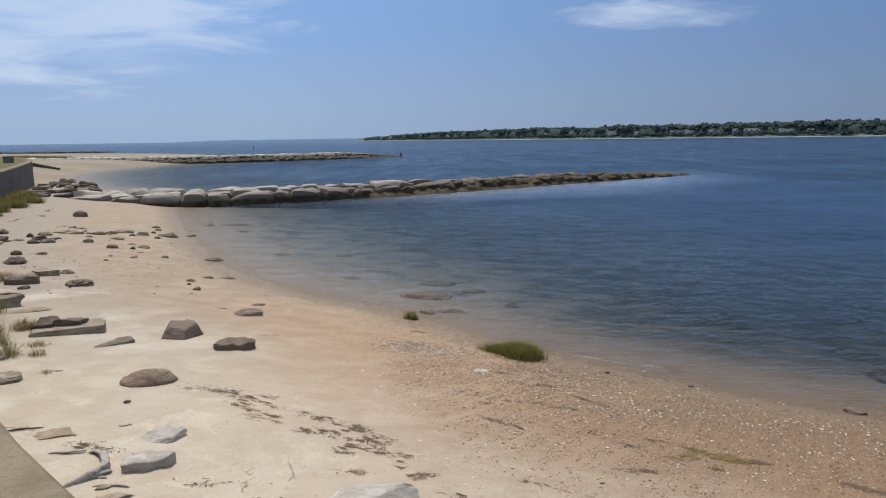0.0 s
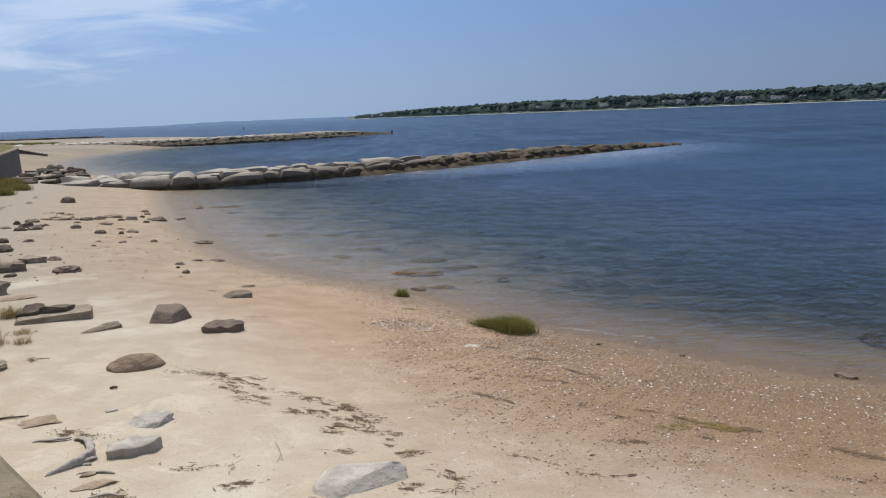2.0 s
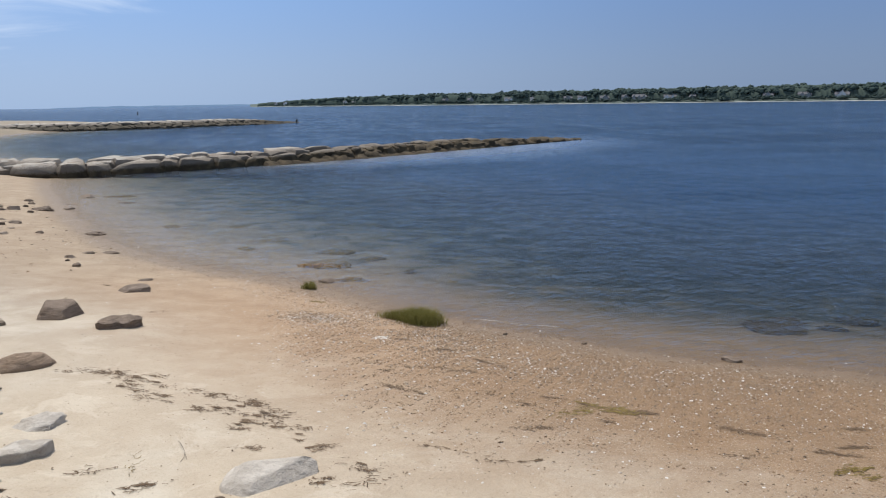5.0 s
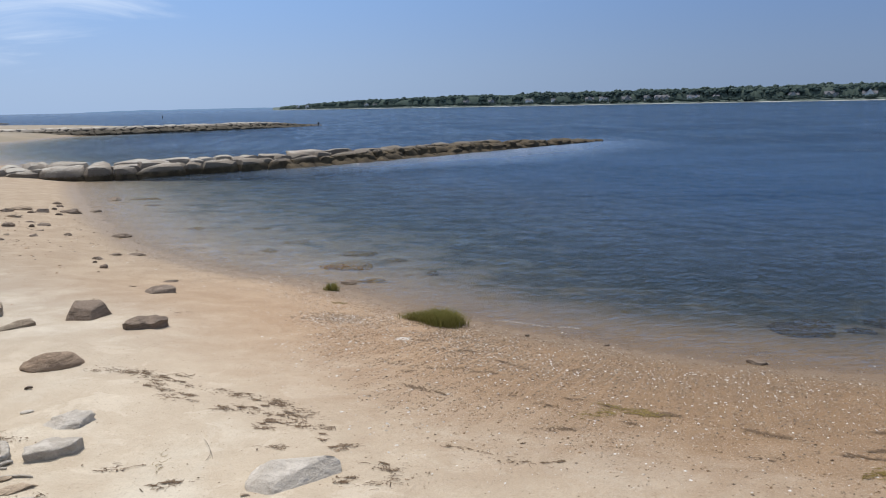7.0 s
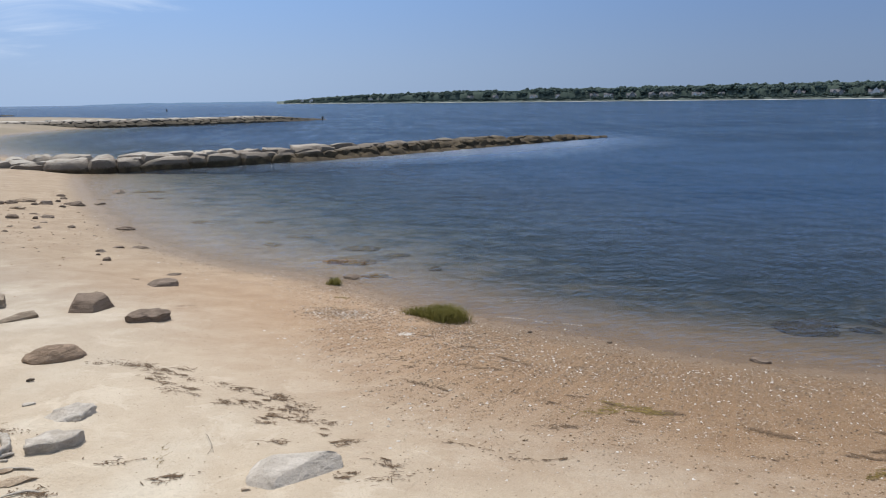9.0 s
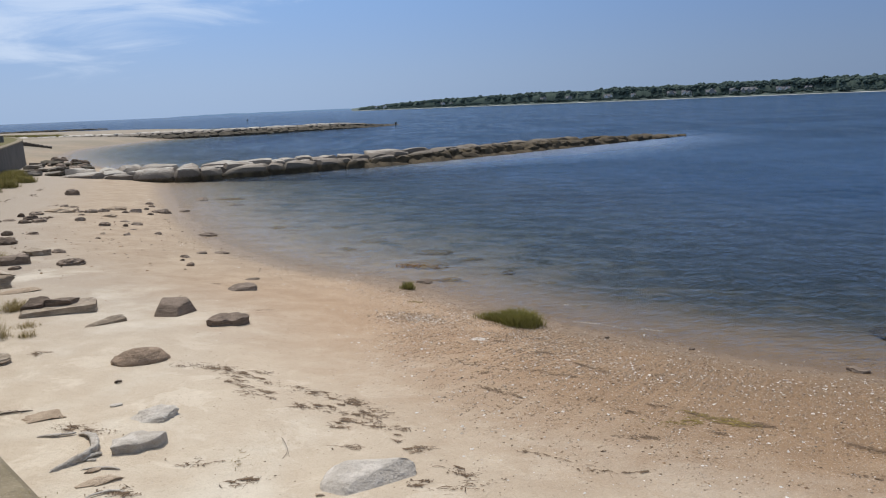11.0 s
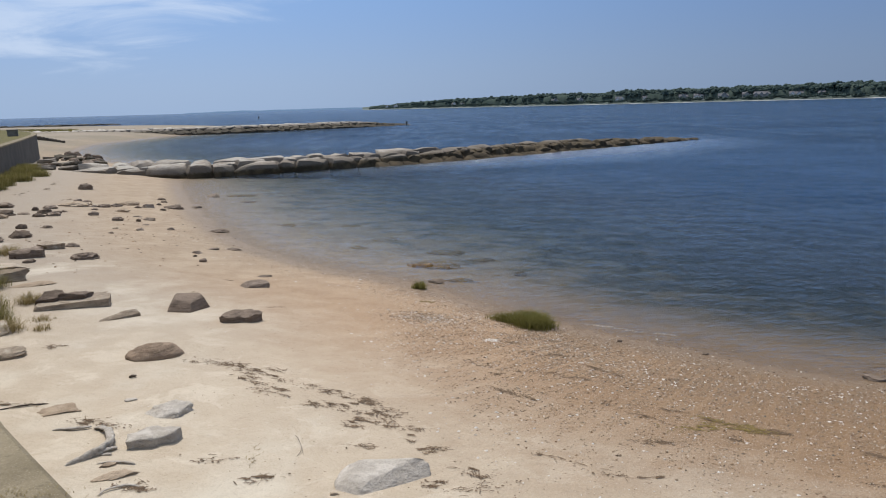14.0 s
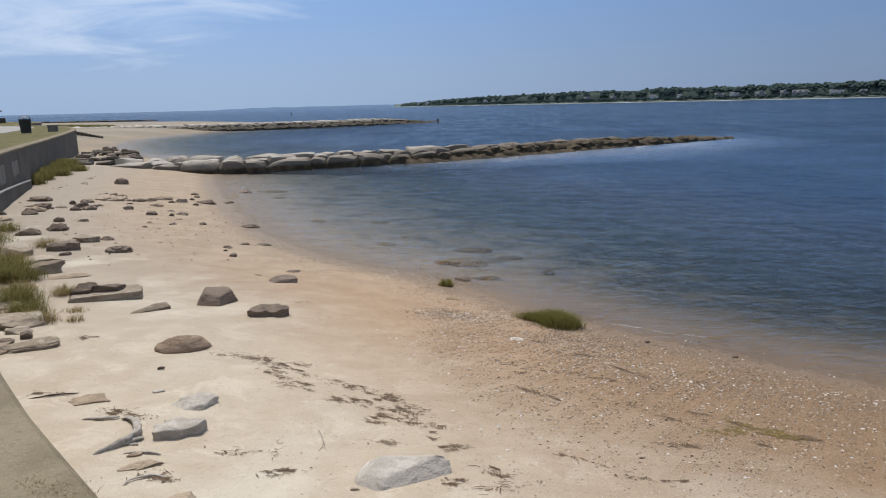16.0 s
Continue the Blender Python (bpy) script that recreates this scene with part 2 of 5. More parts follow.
def stone_material(name, low, high, lichen=None, weed=None, wet_or_shade_line=None, seaward=0.0, bleached=None, bedding=1.0):
    """Rough stone in two tones; lichen: colour of blotches; weed: growth below a set height, on the far jetty also
    painted shade.
    """
    m, t = material(name)
    at = t.place()
    chance = t.add("ShaderNodeObjectInfo").outputs["Random"]
    broad, fine, grain = t.noise(at, 1.6, 5), t.noise(at, 11, 6, 0.65), t.noise(at, 70, 3, 0.7)
    bedded = t.add("ShaderNodeMapping", {"Vector": at, "Scale": (2.2, 2.2, 20.0), "Rotation": (0.12, 0.2, 0)}).outputs[0]
    strata = t.noise(bedded, 1.4, 5, 0.65, 0.3)
    tone = t.math("ADD", t.math("MULTIPLY", broad, 0.6), t.math("ADD", t.math("MULTIPLY", fine, 0.5), t.math("MULTIPLY", chance, 0.45)))
    color = t.mix(t.ramp(tone, 0.5, 1.05), low, high)
    color = t.mix(t.math("MULTIPLY", t.ramp(strata, 0.52, 0.64), 0.5 * bedding), color, tuple(c * 0.55 for c in low))
    color = t.mix(t.math("MULTIPLY", t.ramp(strata, 0.46, 0.36), 0.4), color, tuple(min(0.75, c * 1.15) for c in high))
    color = t.mix(t.math("MULTIPLY", t.ramp(grain, 0.52, 0.72), 0.45), color, tuple(c * 0.4 for c in low))
    if lichen:
        color = t.mix(t.math("MULTIPLY", t.ramp(t.noise(at, 3.1, 6, 0.6), 0.55, 0.64), 0.6), color, lichen)
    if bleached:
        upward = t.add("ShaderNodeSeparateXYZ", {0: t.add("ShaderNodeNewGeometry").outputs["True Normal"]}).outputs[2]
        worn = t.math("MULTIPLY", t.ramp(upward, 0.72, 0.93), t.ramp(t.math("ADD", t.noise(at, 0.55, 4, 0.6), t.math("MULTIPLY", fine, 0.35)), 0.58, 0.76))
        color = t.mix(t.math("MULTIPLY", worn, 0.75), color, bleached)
    if weed:
        high_at = t.add("ShaderNodeSeparateXYZ", {0: at}).outputs[2]
        edge = t.math("ADD", high_at, t.math("MULTIPLY", t.math("SUBTRACT", fine, 0.5), 0.5))
        if seaward:
            out = t.ramp(t.add("ShaderNodeSeparateXYZ", {0: at}).outputs[0], -17.0, 9.0)
            edge = t.math("SUBTRACT", edge, t.math("MULTIPLY", out, seaward))
        color = t.mix(t.math("MULTIPLY", t.ramp(edge, wet_or_shade_line + 0.5, wet_or_shade_line + 0.28), 0.85), color, tuple(c * 0.6 for c in low))
        color = t.mix(t.ramp(edge, wet_or_shade_line + 0.12, wet_or_shade_line - 0.10), color, t.mix(t.ramp(broad, 0.35, 0.65), weed, tuple(c * 0.45 for c in weed)))
    t.done(color, 0.9, t.bump(t.math("ADD", t.math("ADD", fine, t.math("MULTIPLY", strata, -0.7 * bedding)), t.math("MULTIPLY", grain, 0.25)), 0.9, 0.05))
    return m


def plain_material(name, low, high, scale=6.0, rough=0.85, relief=0.02, metal=0.0):
    m, t = material(name)
    at = t.place()
    coarse, fine = t.noise(at, scale, 6, 0.6), t.noise(at, scale * 9, 4, 0.65)
    color = t.mix(t.ramp(t.math("ADD", t.math("MULTIPLY", coarse, 0.65), t.math("MULTIPLY", fine, 0.35)), 0.33, 0.67), low, high)
    t.done(color, rough, t.bump(t.math("ADD", coarse, t.math("MULTIPLY", fine, 0.4)), 0.6, relief), metal)
    return m


def island_material(name, stops, rough=0.8, wave=20.0, leafy=False, shade=0.6):
    """Colour picked anew for every loose piece."""
    m, t = material(name)
    chance = t.add("ShaderNodeNewGeometry").outputs["Random Per Island"]
    ramp = t.add("ShaderNodeValToRGB", {0: chance})
    while len(ramp.color_ramp.elements) < len(stops):
        ramp.color_ramp.elements.new(0.5)
    for n, c in enumerate(stops):
        ramp.color_ramp.elements[n].position = n / max(1, len(stops) - 1)
        ramp.color_ramp.elements[n].color = (*c, 1)
    color = t.mix(t.math("MULTIPLY", t.noise(t.place(), wave, 4, 0.6), shade), ramp.outputs[0], tuple(c * 0.5 for c in stops[0]))
    if leafy:
        solid = t.add("ShaderNodeBsdfDiffuse", {"Color": color}).outputs[0]
        lit = t.add("ShaderNodeBsdfTranslucent", {"Color": color}).outputs[0]
        t.add("ShaderNodeOutputMaterial", {"Surface": t.add("ShaderNodeMixShader", {0: 0.45, 1: solid, 2: lit}).outputs[0]})
        return m
    t.done(color, rough)
    return m


SAND = sand_material()
WATER = water_material()
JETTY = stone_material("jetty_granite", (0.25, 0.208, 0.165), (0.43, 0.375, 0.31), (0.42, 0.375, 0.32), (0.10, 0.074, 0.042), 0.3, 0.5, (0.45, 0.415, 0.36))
# The weed band is set high so it also paints the front faces' shade.
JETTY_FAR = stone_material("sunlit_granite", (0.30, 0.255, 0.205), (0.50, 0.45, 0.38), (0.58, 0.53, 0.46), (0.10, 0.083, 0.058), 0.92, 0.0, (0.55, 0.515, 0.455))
ROCK = stone_material("brown_rock", (0.18, 0.135, 0.102), (0.36, 0.285, 0.22), (0.38, 0.31, 0.25))
ROCK_RED = stone_material("reddish_rock", (0.18, 0.122, 0.083), (0.33, 0.24, 0.168), (0.36, 0.275, 0.20))
ROCK_DARK = stone_material("dark_rock", (0.122, 0.09, 0.067), (0.248, 0.188, 0.142))
ROCK_PALE = stone_material("pale_rock", (0.25, 0.195, 0.14), (0.48, 0.40, 0.31), (0.54, 0.47, 0.38))
ROCK_WHITE = stone_material("bleached_rock", (0.43, 0.38, 0.32), (0.62, 0.565, 0.495), (0.68, 0.63, 0.56), bedding=0.3)
ROCK_TAN = stone_material("tan_rock", (0.32, 0.24, 0.165), (0.49, 0.385, 0.28))
SUNKEN = stone_material("sunken_rock", (0.16, 0.105, 0.05), (0.26, 0.178, 0.088), (0.24, 0.17, 0.055))
CONCRETE = plain_material("weathered_concrete", (0.078, 0.069, 0.058), (0.128, 0.115, 0.096), 0.8, 0.9, 0.02)


def coping_material():
    """Worn concrete with its aggregate showing."""
    m, t = material("worn_coping")
    at = t.place()
    grit, coarse, blot = t.noise(at, 120, 3, 0.75), t.noise(at, 42, 4, 0.75), t.noise(at, 2.4, 6, 0.65)
    color = t.mix(t.ramp(blot, 0.35, 0.68), (0.172, 0.138, 0.084), (0.25, 0.205, 0.132))
    color = t.mix(t.math("MULTIPLY", t.ramp(coarse, 0.52, 0.66), 0.6), color, (0.115, 0.092, 0.06))
    color = t.mix(t.math("MULTIPLY", t.ramp(grit, 0.55, 0.66), 0.6), color, (0.42, 0.36, 0.265))
    color = t.mix(t.math("MULTIPLY", t.ramp(t.noise(at, 5.0, 6, 0.7), 0.6, 0.7), 0.35), color, (0.12, 0.11, 0.055))
    t.done(color, 0.92, t.bump(t.math("ADD", t.math("MULTIPLY", grit, 0.4), coarse), 0.7, 0.006))
    return m


CAP = coping_material()
PATCH = plain_material("patched_concrete", (0.15, 0.14, 0.124), (0.22, 0.208, 0.188), 1.6, 0.9, 0.01)
PAVING = plain_material("path_concrete", (0.27, 0.255, 0.23), (0.36, 0.34, 0.31), 1.5, 0.9, 0.01)
LAWN = plain_material("mown_grass", (0.072, 0.068, 0.018), (0.16, 0.132, 0.046), 0.9, 0.95, 0.05)
# Distance haze is mixed into the foliage and bank colours, paler and bluer.
FAR_GREEN = island_material("hazed_foliage", [(0.095, 0.135, 0.125), (0.108, 0.148, 0.132), (0.12, 0.155, 0.128)], 0.95, 0.05, leafy=True, shade=0.12)
FAR_BANK = plain_material("hazed_bank", (0.068, 0.095, 0.085), (0.10, 0.125, 0.105), 0.05, 0.95, 0.1)
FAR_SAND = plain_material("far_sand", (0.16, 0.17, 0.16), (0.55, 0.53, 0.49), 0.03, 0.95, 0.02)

# ---- helpers for building ----


def part(name, bm, mat, parent=None, label="", smooth=False):
    mesh = bpy.data.meshes.new(name)
    bm.to_mesh(mesh)
    bm.free()
    if mat:
        mesh.materials.append(mat)
    if smooth:
        mesh.polygons.foreach_set("use_smooth", [True] * len(mesh.polygons))
    ob = new(name, mesh)
    if parent:
        ob.parent = parent
    return tagged(ob, label=label)


def box(bm, x0, y0, z0, x1, y1, z1, bevel=0.0):
    made = bmesh.ops.create_cube(bm, size=1.0, matrix=Matrix.Translation(((x0 + x1) / 2, (y0 + y1) / 2, (z0 + z1) / 2)) @ Matrix.Diagonal((x1 - x0, y1 - y0, z1 - z0, 1)))
    if bevel:
        edges = {e for v in made["verts"] for e in v.link_edges}
        bmesh.ops.bevel(bm, geom=list(edges), offset=bevel, segments=1, affect="EDGES")


def tube(bm, a, b, r0, r1, sides=8):
    a, b = Vector(a), Vector(b)
    turn = (b - a).to_track_quat("Z", "Y").to_matrix().to_4x4()
    bmesh.ops.create_cone(bm, cap_ends=True, segments=sides, radius1=r0, radius2=r1, depth=(b - a).length, matrix=Matrix.Translation((a + b) / 2) @ turn)


def smooth_line(points, rounds=3):
    """Chaikin's corner cutting."""
    line = [Vector(p) for p in points]
    for _ in range(rounds):
        line = [line[0]] + [a.lerp(b, f) for a, b in zip(line, line[1:]) for f in (0.25, 0.75)] + [line[-1]]
    return line


# ---- ground: one sheet of beach and sea bed ----
SHORE = [(260, -260), (90, -62), (40, -17), (20, 1.0), (12, 6.9), (8.1, 9.1), (5.4, 10.6), (3.4, 12.1), (2.2, 13.3), (1.1, 14.6), (-0.7, 16.85), (-3.3, 18.9), (-6.1, 22.2), (-9.2, 28), (-12, 34.4), (-14.4, 40), (-17, 47), (-19.5, 52), (-25, 59.5), (-31.4, 66.8), (-41, 81), (-47.5, 96), (-51.5, 110), (-51, 121), (-51.5, 132), (-49, 141), (-38, 150), (-35, 160), (-45, 180), (-62, 205), (-85, 224), (-120, 242), (-190, 264), (-330, 300), (-600, 380), (-4000, 700)]
SHORE_LINE = np.array([tuple(v) for v in smooth_line(SHORE, 2)])


def inland(x, y):
    """Distance to the water's edge, positive on land."""
    x, y = np.asarray(x, float), np.asarray(y, float)
    best, sign = np.full(x.shape, 1e18), np.ones(x.shape)
    for (ax, ay), (bx, by) in zip(SHORE_LINE, SHORE_LINE[1:]):
        dx, dy = bx - ax, by - ay
        f = np.clip(((x - ax) * dx + (y - ay) * dy) / (dx * dx + dy * dy), 0, 1)
        ex, ey = x - ax - f * dx, y - ay - f * dy
        d = ex * ex + ey * ey
        near = d < best
        best = np.where(near, d, best)
        sign = np.where(near, np.where(dx * (y - ay) - dy * (x - ax) > 0, 1.0, -1.0), sign)
    return np.sqrt(best) * sign


def level(s, x, y):
    """Height of the sand at a distance s from the water's edge; the bed drops faster along the near shore."""
    s = np.asarray(s, float)
    run = 0.76 * np.asarray(x, float) - 0.65 * np.asarray(y, float)
    f = np.clip((run + 17) / 13, 0, 1)
    drop = 0.055 + 0.034 * f * f * (3 - 2 * f)
    off = np.maximum(-s, 0)
    return np.where(s > 0, 1.4 * (1 - np.exp(-np.maximum(s, 0) / 8)), -drop * np.minimum(off, 8) * (0.5 + 0.5 * np.minimum(off, 3) / 3) - 0.075 * np.clip(off - 8, 0, 40))


def spread_axis(middle, fine, count, reach):
    """Grid lines, close together at the middle and wide apart far off."""
    u = np.linspace(-1, 1, count)
    k = math.asinh(reach / fine)
    return middle + fine * np.sinh(u * k)


def grid_mesh(name, xs, ys, zs):
    nx, ny = len(xs), len(ys)
    gx, gy = np.meshgrid(xs, ys)
    verts = np.stack([gx.ravel(), gy.ravel(), zs.ravel()], 1)
    i = (np.arange(ny - 1)[:, None] * nx + np.arange(nx - 1)).ravel()
    faces = np.stack([i, i + 1, i + nx + 1, i + nx], 1)
    mesh = bpy.data.meshes.new(name)
    mesh.from_pydata(verts.tolist(), [], faces.tolist())
    mesh.polygons.foreach_set("use_smooth", [True] * len(mesh.polygons))
    return mesh


xs, ys = spread_axis(-1.0, 9.0, 470, 4900), spread_axis(13.0, 12.0, 470, 4900)
gx, gy = np.meshgrid(xs, ys)
reach = inland(gx, gy)
wobble = np.zeros(gx.shape)
near = (abs(gx) < 45) & (gy > -10) & (gy < 75)
for r, c in zip(*np.nonzero(near)):
    p = Vector((gx[r, c], gy[r, c], 0))
    wobble[r, c] = noise.noise(p * 0.45) * 0.03 + noise.noise(p * 1.5) * 0.007 * max(0.0, 1 - abs(p.y - 12) / 16)
zs = level(reach + 6 * wobble, gx, gy) + wobble * np.clip(abs(reach) / 2.5, 0.15, 1)
sheet = grid_mesh("ground", xs, ys, zs)
sheet.materials.append(SAND)
sheet.attributes.new("inland", "FLOAT", "POINT").data.foreach_set("value", reach.ravel())
GROUND_X, GROUND_Y, GROUND_Z = xs.copy(), ys.copy(), zs.tolist()
GRID_KX, GRID_KY = math.asinh(4900 / 9.0), math.asinh(4900 / 12.0)


def height_at(x, y):
    """Height of the sand at a place."""
    u = (math.asinh((x + 1.0) / 9.0) / GRID_KX + 1) / 2 * 469
    v = (math.asinh((y - 13.0) / 12.0) / GRID_KY + 1) / 2 * 469
    i, j = min(int(u), 468), min(int(v), 468)
    f = (x - GROUND_X[i]) / (GROUND_X[i + 1] - GROUND_X[i])
    g = (y - GROUND_Y[j]) / (GROUND_Y[j + 1] - GROUND_Y[j])
    a, b = GROUND_Z[j], GROUND_Z[j + 1]
    return float((a[i] * (1 - f) + a[i + 1] * f) * (1 - g) + (b[i] * (1 - f) + b[i + 1] * f) * g)


tagged(new("ground", sheet), "pale sandy beach running down under the sea", "beach", kind="structure")

def line_distance(x, y, line):
    """Distance to a polyline, and which side of it: positive to the right of its way."""
    best, side = np.full(x.shape, 1e18), np.zeros(x.shape)
    for (ax, ay), (bx, by) in zip(line, line[1:]):
        dx, dy = bx - ax, by - ay
        f = np.clip(((x - ax) * dx + (y - ay) * dy) / (dx * dx + dy * dy), 0, 1)
        ex, ey = x - ax - f * dx, y - ay - f * dy
        d = ex * ex + ey * ey
        near = d < best
        best = np.where(near, d, best)
        side = np.where(near, np.where(dy * (x - ax) - dx * (y - ay) > 0, 1.0, -1.0), side)
    return np.sqrt(best), side


JETTY_LINE = [(-22.8, 45.2), (-19, 45.9), (-10, 48.9), (-2, 53.0), (7, 59.4), (16, 66.0), (28.5, 74.6)]


def stretch_axis(lo, hi, least, grow, reach):
    """Grid lines a least step apart between lo and hi, then wider and wider apart out to the reach."""
    out = list(np.arange(lo, hi, least))
    step = least
    while out[-1] < reach:
        step *= grow
        out.append(out[-1] + step)
    step = least
    while out[0] > -reach:
        step *= grow
        out.insert(0, out[0] - step)
    return np.array(out)


def far_axis(start, least, rate, reach):
    """Grid lines from a start, the step growing with the distance; a few wide ones behind."""
    out = [start]
    while out[-1] < reach:
        out.append(out[-1] + max(least, min((out[-1] - start + 2.0) * rate, 0.36 if out[-1] < 75 else 1e9)))
    return np.array([-reach, -reach / 5, -200.0, -60.0, -20.0, 0.0] + out)


xs, ys = stretch_axis(-12.0, 30.0, 0.14, 1.06, 4850), far_axis(5.0, 0.1, 0.012, 4850)
gx, gy = np.meshgrid(xs, ys)
pitch = np.maximum(*np.meshgrid(np.gradient(xs), np.gradient(ys)))
sea_depth = np.maximum(-level(inland(gx, gy), gx, gy), 0)
# still water under the seaward half of the jetty
off, side = line_distance(gx, gy, JETTY_LINE[2:] + [(32, 77)])
sheltered = np.clip(1 - off / np.clip(3.0 + (gx + 8) * 0.42, 3.0, 12.0), 0, 1) * np.where(side > 0, 1.0, 0.35) * np.clip((gx + 12) / 14, 0, 1) * np.clip((34 - gx) / 13, 0, 1)
lee = np.sqrt(sheltered)
# wind waves, as a sum of many small ones that run in towards the beach
chance = random.Random(11)
swells = np.zeros(gx.shape)
for n in range(56):
    span = 0.3 * (1.7 / 0.3) ** chance.random()
    heading = radians(-104 + chance.gauss(0, 46))
    phase = chance.uniform(0, math.tau)
    drawn = np.clip(span / pitch / 3 - 0.5, 0, 1)
    bend = 0.5 * np.sin(gx * 0.31 + n) + 0.5 * np.sin(gy * 0.23 + 2.0 * n)
    swells += drawn * 0.0058 * span ** 0.75 * np.sin(math.tau / span * (gx * math.cos(heading) + gy * math.sin(heading)) + phase + bend)
swells *= (0.25 + 0.75 * np.clip((sea_depth - 0.03) / 0.4, 0, 1)) * np.clip(sea_depth / 0.06, 0, 1) * (1 - 0.55 * lee)
sea = grid_mesh("water", xs, ys, swells)
sea.materials.append(WATER)
for name, values in (("depth", sea_depth), ("lee", lee), ("far", np.clip((pitch - 0.25) / 0.5, 0, 1))):
    sea.attributes.new(name, "FLOAT", "POINT").data.foreach_set("value", values.ravel())
tagged(new("water", sea), "rippled blue sea, clear in the shallows", "sea", kind="structure")

# ---- sea wall and the land behind it ----
TOP = 2.8
WALL = [(60, -62), (20, -19.3), (6, -4.7), (1, 0.35), (-1.1, 2.4), (-2.5, 3.82), (-5.6, 7.6), (-10.1, 13.8), (-13.5, 19.0), (-16.4, 24.3), (-19.4, 30.6), (-23.3, 39.3), (-29.9, 53.4), (-34.5, 62.8), (-38.8, 70.3), (-45.5, 80.2), (-53, 89), (-64, 98), (-75, 128), (-95, 145)]
line = smooth_line(WALL, 2)


def sideways(line):
    """Unit normals on the land side, point by point."""
    out = []
    for n, p in enumerate(line):
        d = (line[min(n + 1, len(line) - 1)] - line[max(n - 1, 0)]).normalized()
        out.append(Vector((-d.y, d.x)) if Vector((-d.y, d.x)).x < 0 else Vector((d.y, -d.x)))
    return out


normals = sideways(line)


def ribbon(name, line, normals, front, back, low, high, mat, parent=None, bevel=0.02):
    """A wall along a line, from front to back (metres behind the line) and low to high."""
    bm = bmesh.new()
    rows = []
    for p, q in zip(line, normals):
        f, b = front(p) if callable(front) else front, back(p) if callable(back) else back
        a, c = p + q * f, p + q * b
        low_at, top = low(p) if callable(low) else low, high(p) if callable(high) else high
        rows.append([bm.verts.new(v) for v in ((a.x, a.y, low_at), (a.x, a.y, top - bevel), (*(a + q * bevel), top), (c.x, c.y, top), (c.x, c.y, low_at))])
    for r, s in zip(rows, rows[1:]):
        for n in range(4):
            bm.faces.new((r[n], r[n + 1], s[n + 1], s[n]))
    bm.faces.new(rows[0])
    bm.faces.new(rows[-1])
    bmesh.ops.recalc_face_normals(bm, faces=bm.faces)
    return part(name, bm, mat, parent)


def cap_width(p):
    return 1.3 if p.y < 8 else max(0.42, 1.3 - (p.y - 8) * 0.09)


tagged(ribbon("sea_wall", line, normals, 0.03, 0.45, 0.3, TOP - 0.1, CONCRETE), "grey concrete sea wall curving round the beach", "sea wall", kind="structure")
for x, y, z, wide, tall, turn in ((-17.3, 26.15, 1.65, 1.3, 0.7, -65), (-18.75, 29.2, 1.7, 1.6, 0.6, -65)):
    bm = bmesh.new()
    box(bm, -wide / 2, -0.02, 0, wide / 2, 0.02, tall, 0.01)
    patch = part("repair_patch", bm, PATCH)
    patch.matrix_world = pose(x, y, z, 0, 0, turn)
    tagged(patch, "pale repaired patch on the sea wall", "patch", kind="structure")
tagged(ribbon("wall_cap", line, normals, 0.0, cap_width, TOP - 0.099, TOP, CAP, bevel=0.03), "worn pale concrete coping on the sea wall", "coping", kind="structure")

bm = bmesh.new()
edge = [p + q * (cap_width(p) - 0.02) for p, q in zip(line, normals)]
bm.faces.new([bm.verts.new((p.x, p.y, TOP - 0.012)) for p in edge] + [bm.verts.new((x, y, TOP - 0.012)) for x, y in ((-160, 150), (-300, 60), (-300, -200), (60, -200))])
tagged(part("lawn", bm, LAWN), "yellowing mown grass behind the sea wall", "lawn", kind="structure")

foot = [(p, q) for p, q in zip(line, normals) if 15 < p.y < 33.5]
foot_line, foot_normals = [p for p, q in foot], [q for p, q in foot]


def foot_top(p):
    return float(np.interp(p.y, [15, 20, 23.8, 32.1], [1.72, 1.62, 1.51, 1.2]))


tagged(ribbon("wall_footing", foot_line, foot_normals, -0.12, 0.2, 0.3, foot_top, CONCRETE, bevel=0.03), "low concrete footing at the wall's base", "footing", kind="structure")
tagged(ribbon("footing_cap", foot_line, foot_normals, -0.14, 0.04, lambda p: foot_top(p) + 0.001, lambda p: foot_top(p) + 0.05, PAVING, bevel=0.01), "pale worn top of the wall's footing", "footing", kind="structure")

# the footpath over the lawn
path_line = smooth_line([(-2, -20), (-9, 2), (-20, 24), (-31, 44), (-39, 61), (-47, 78), (-58, 90), (-80, 98), (-140, 100)], 2)
bm = bmesh.new()
rows = []
for p, q in zip(path_line, sideways(path_line)):
    rows.append([bm.verts.new((*(p + q * d), TOP + 0.004)) for d in (0.0, 6.5)])
for r, s in zip(rows, rows[1:]):
    bm.faces.new((r[0], r[1], s[1], s[0]))
tagged(part("footpath", bm, PAVING), "pale concrete footpath across the lawn", "path", kind="structure")

# ---- stone jetties ----


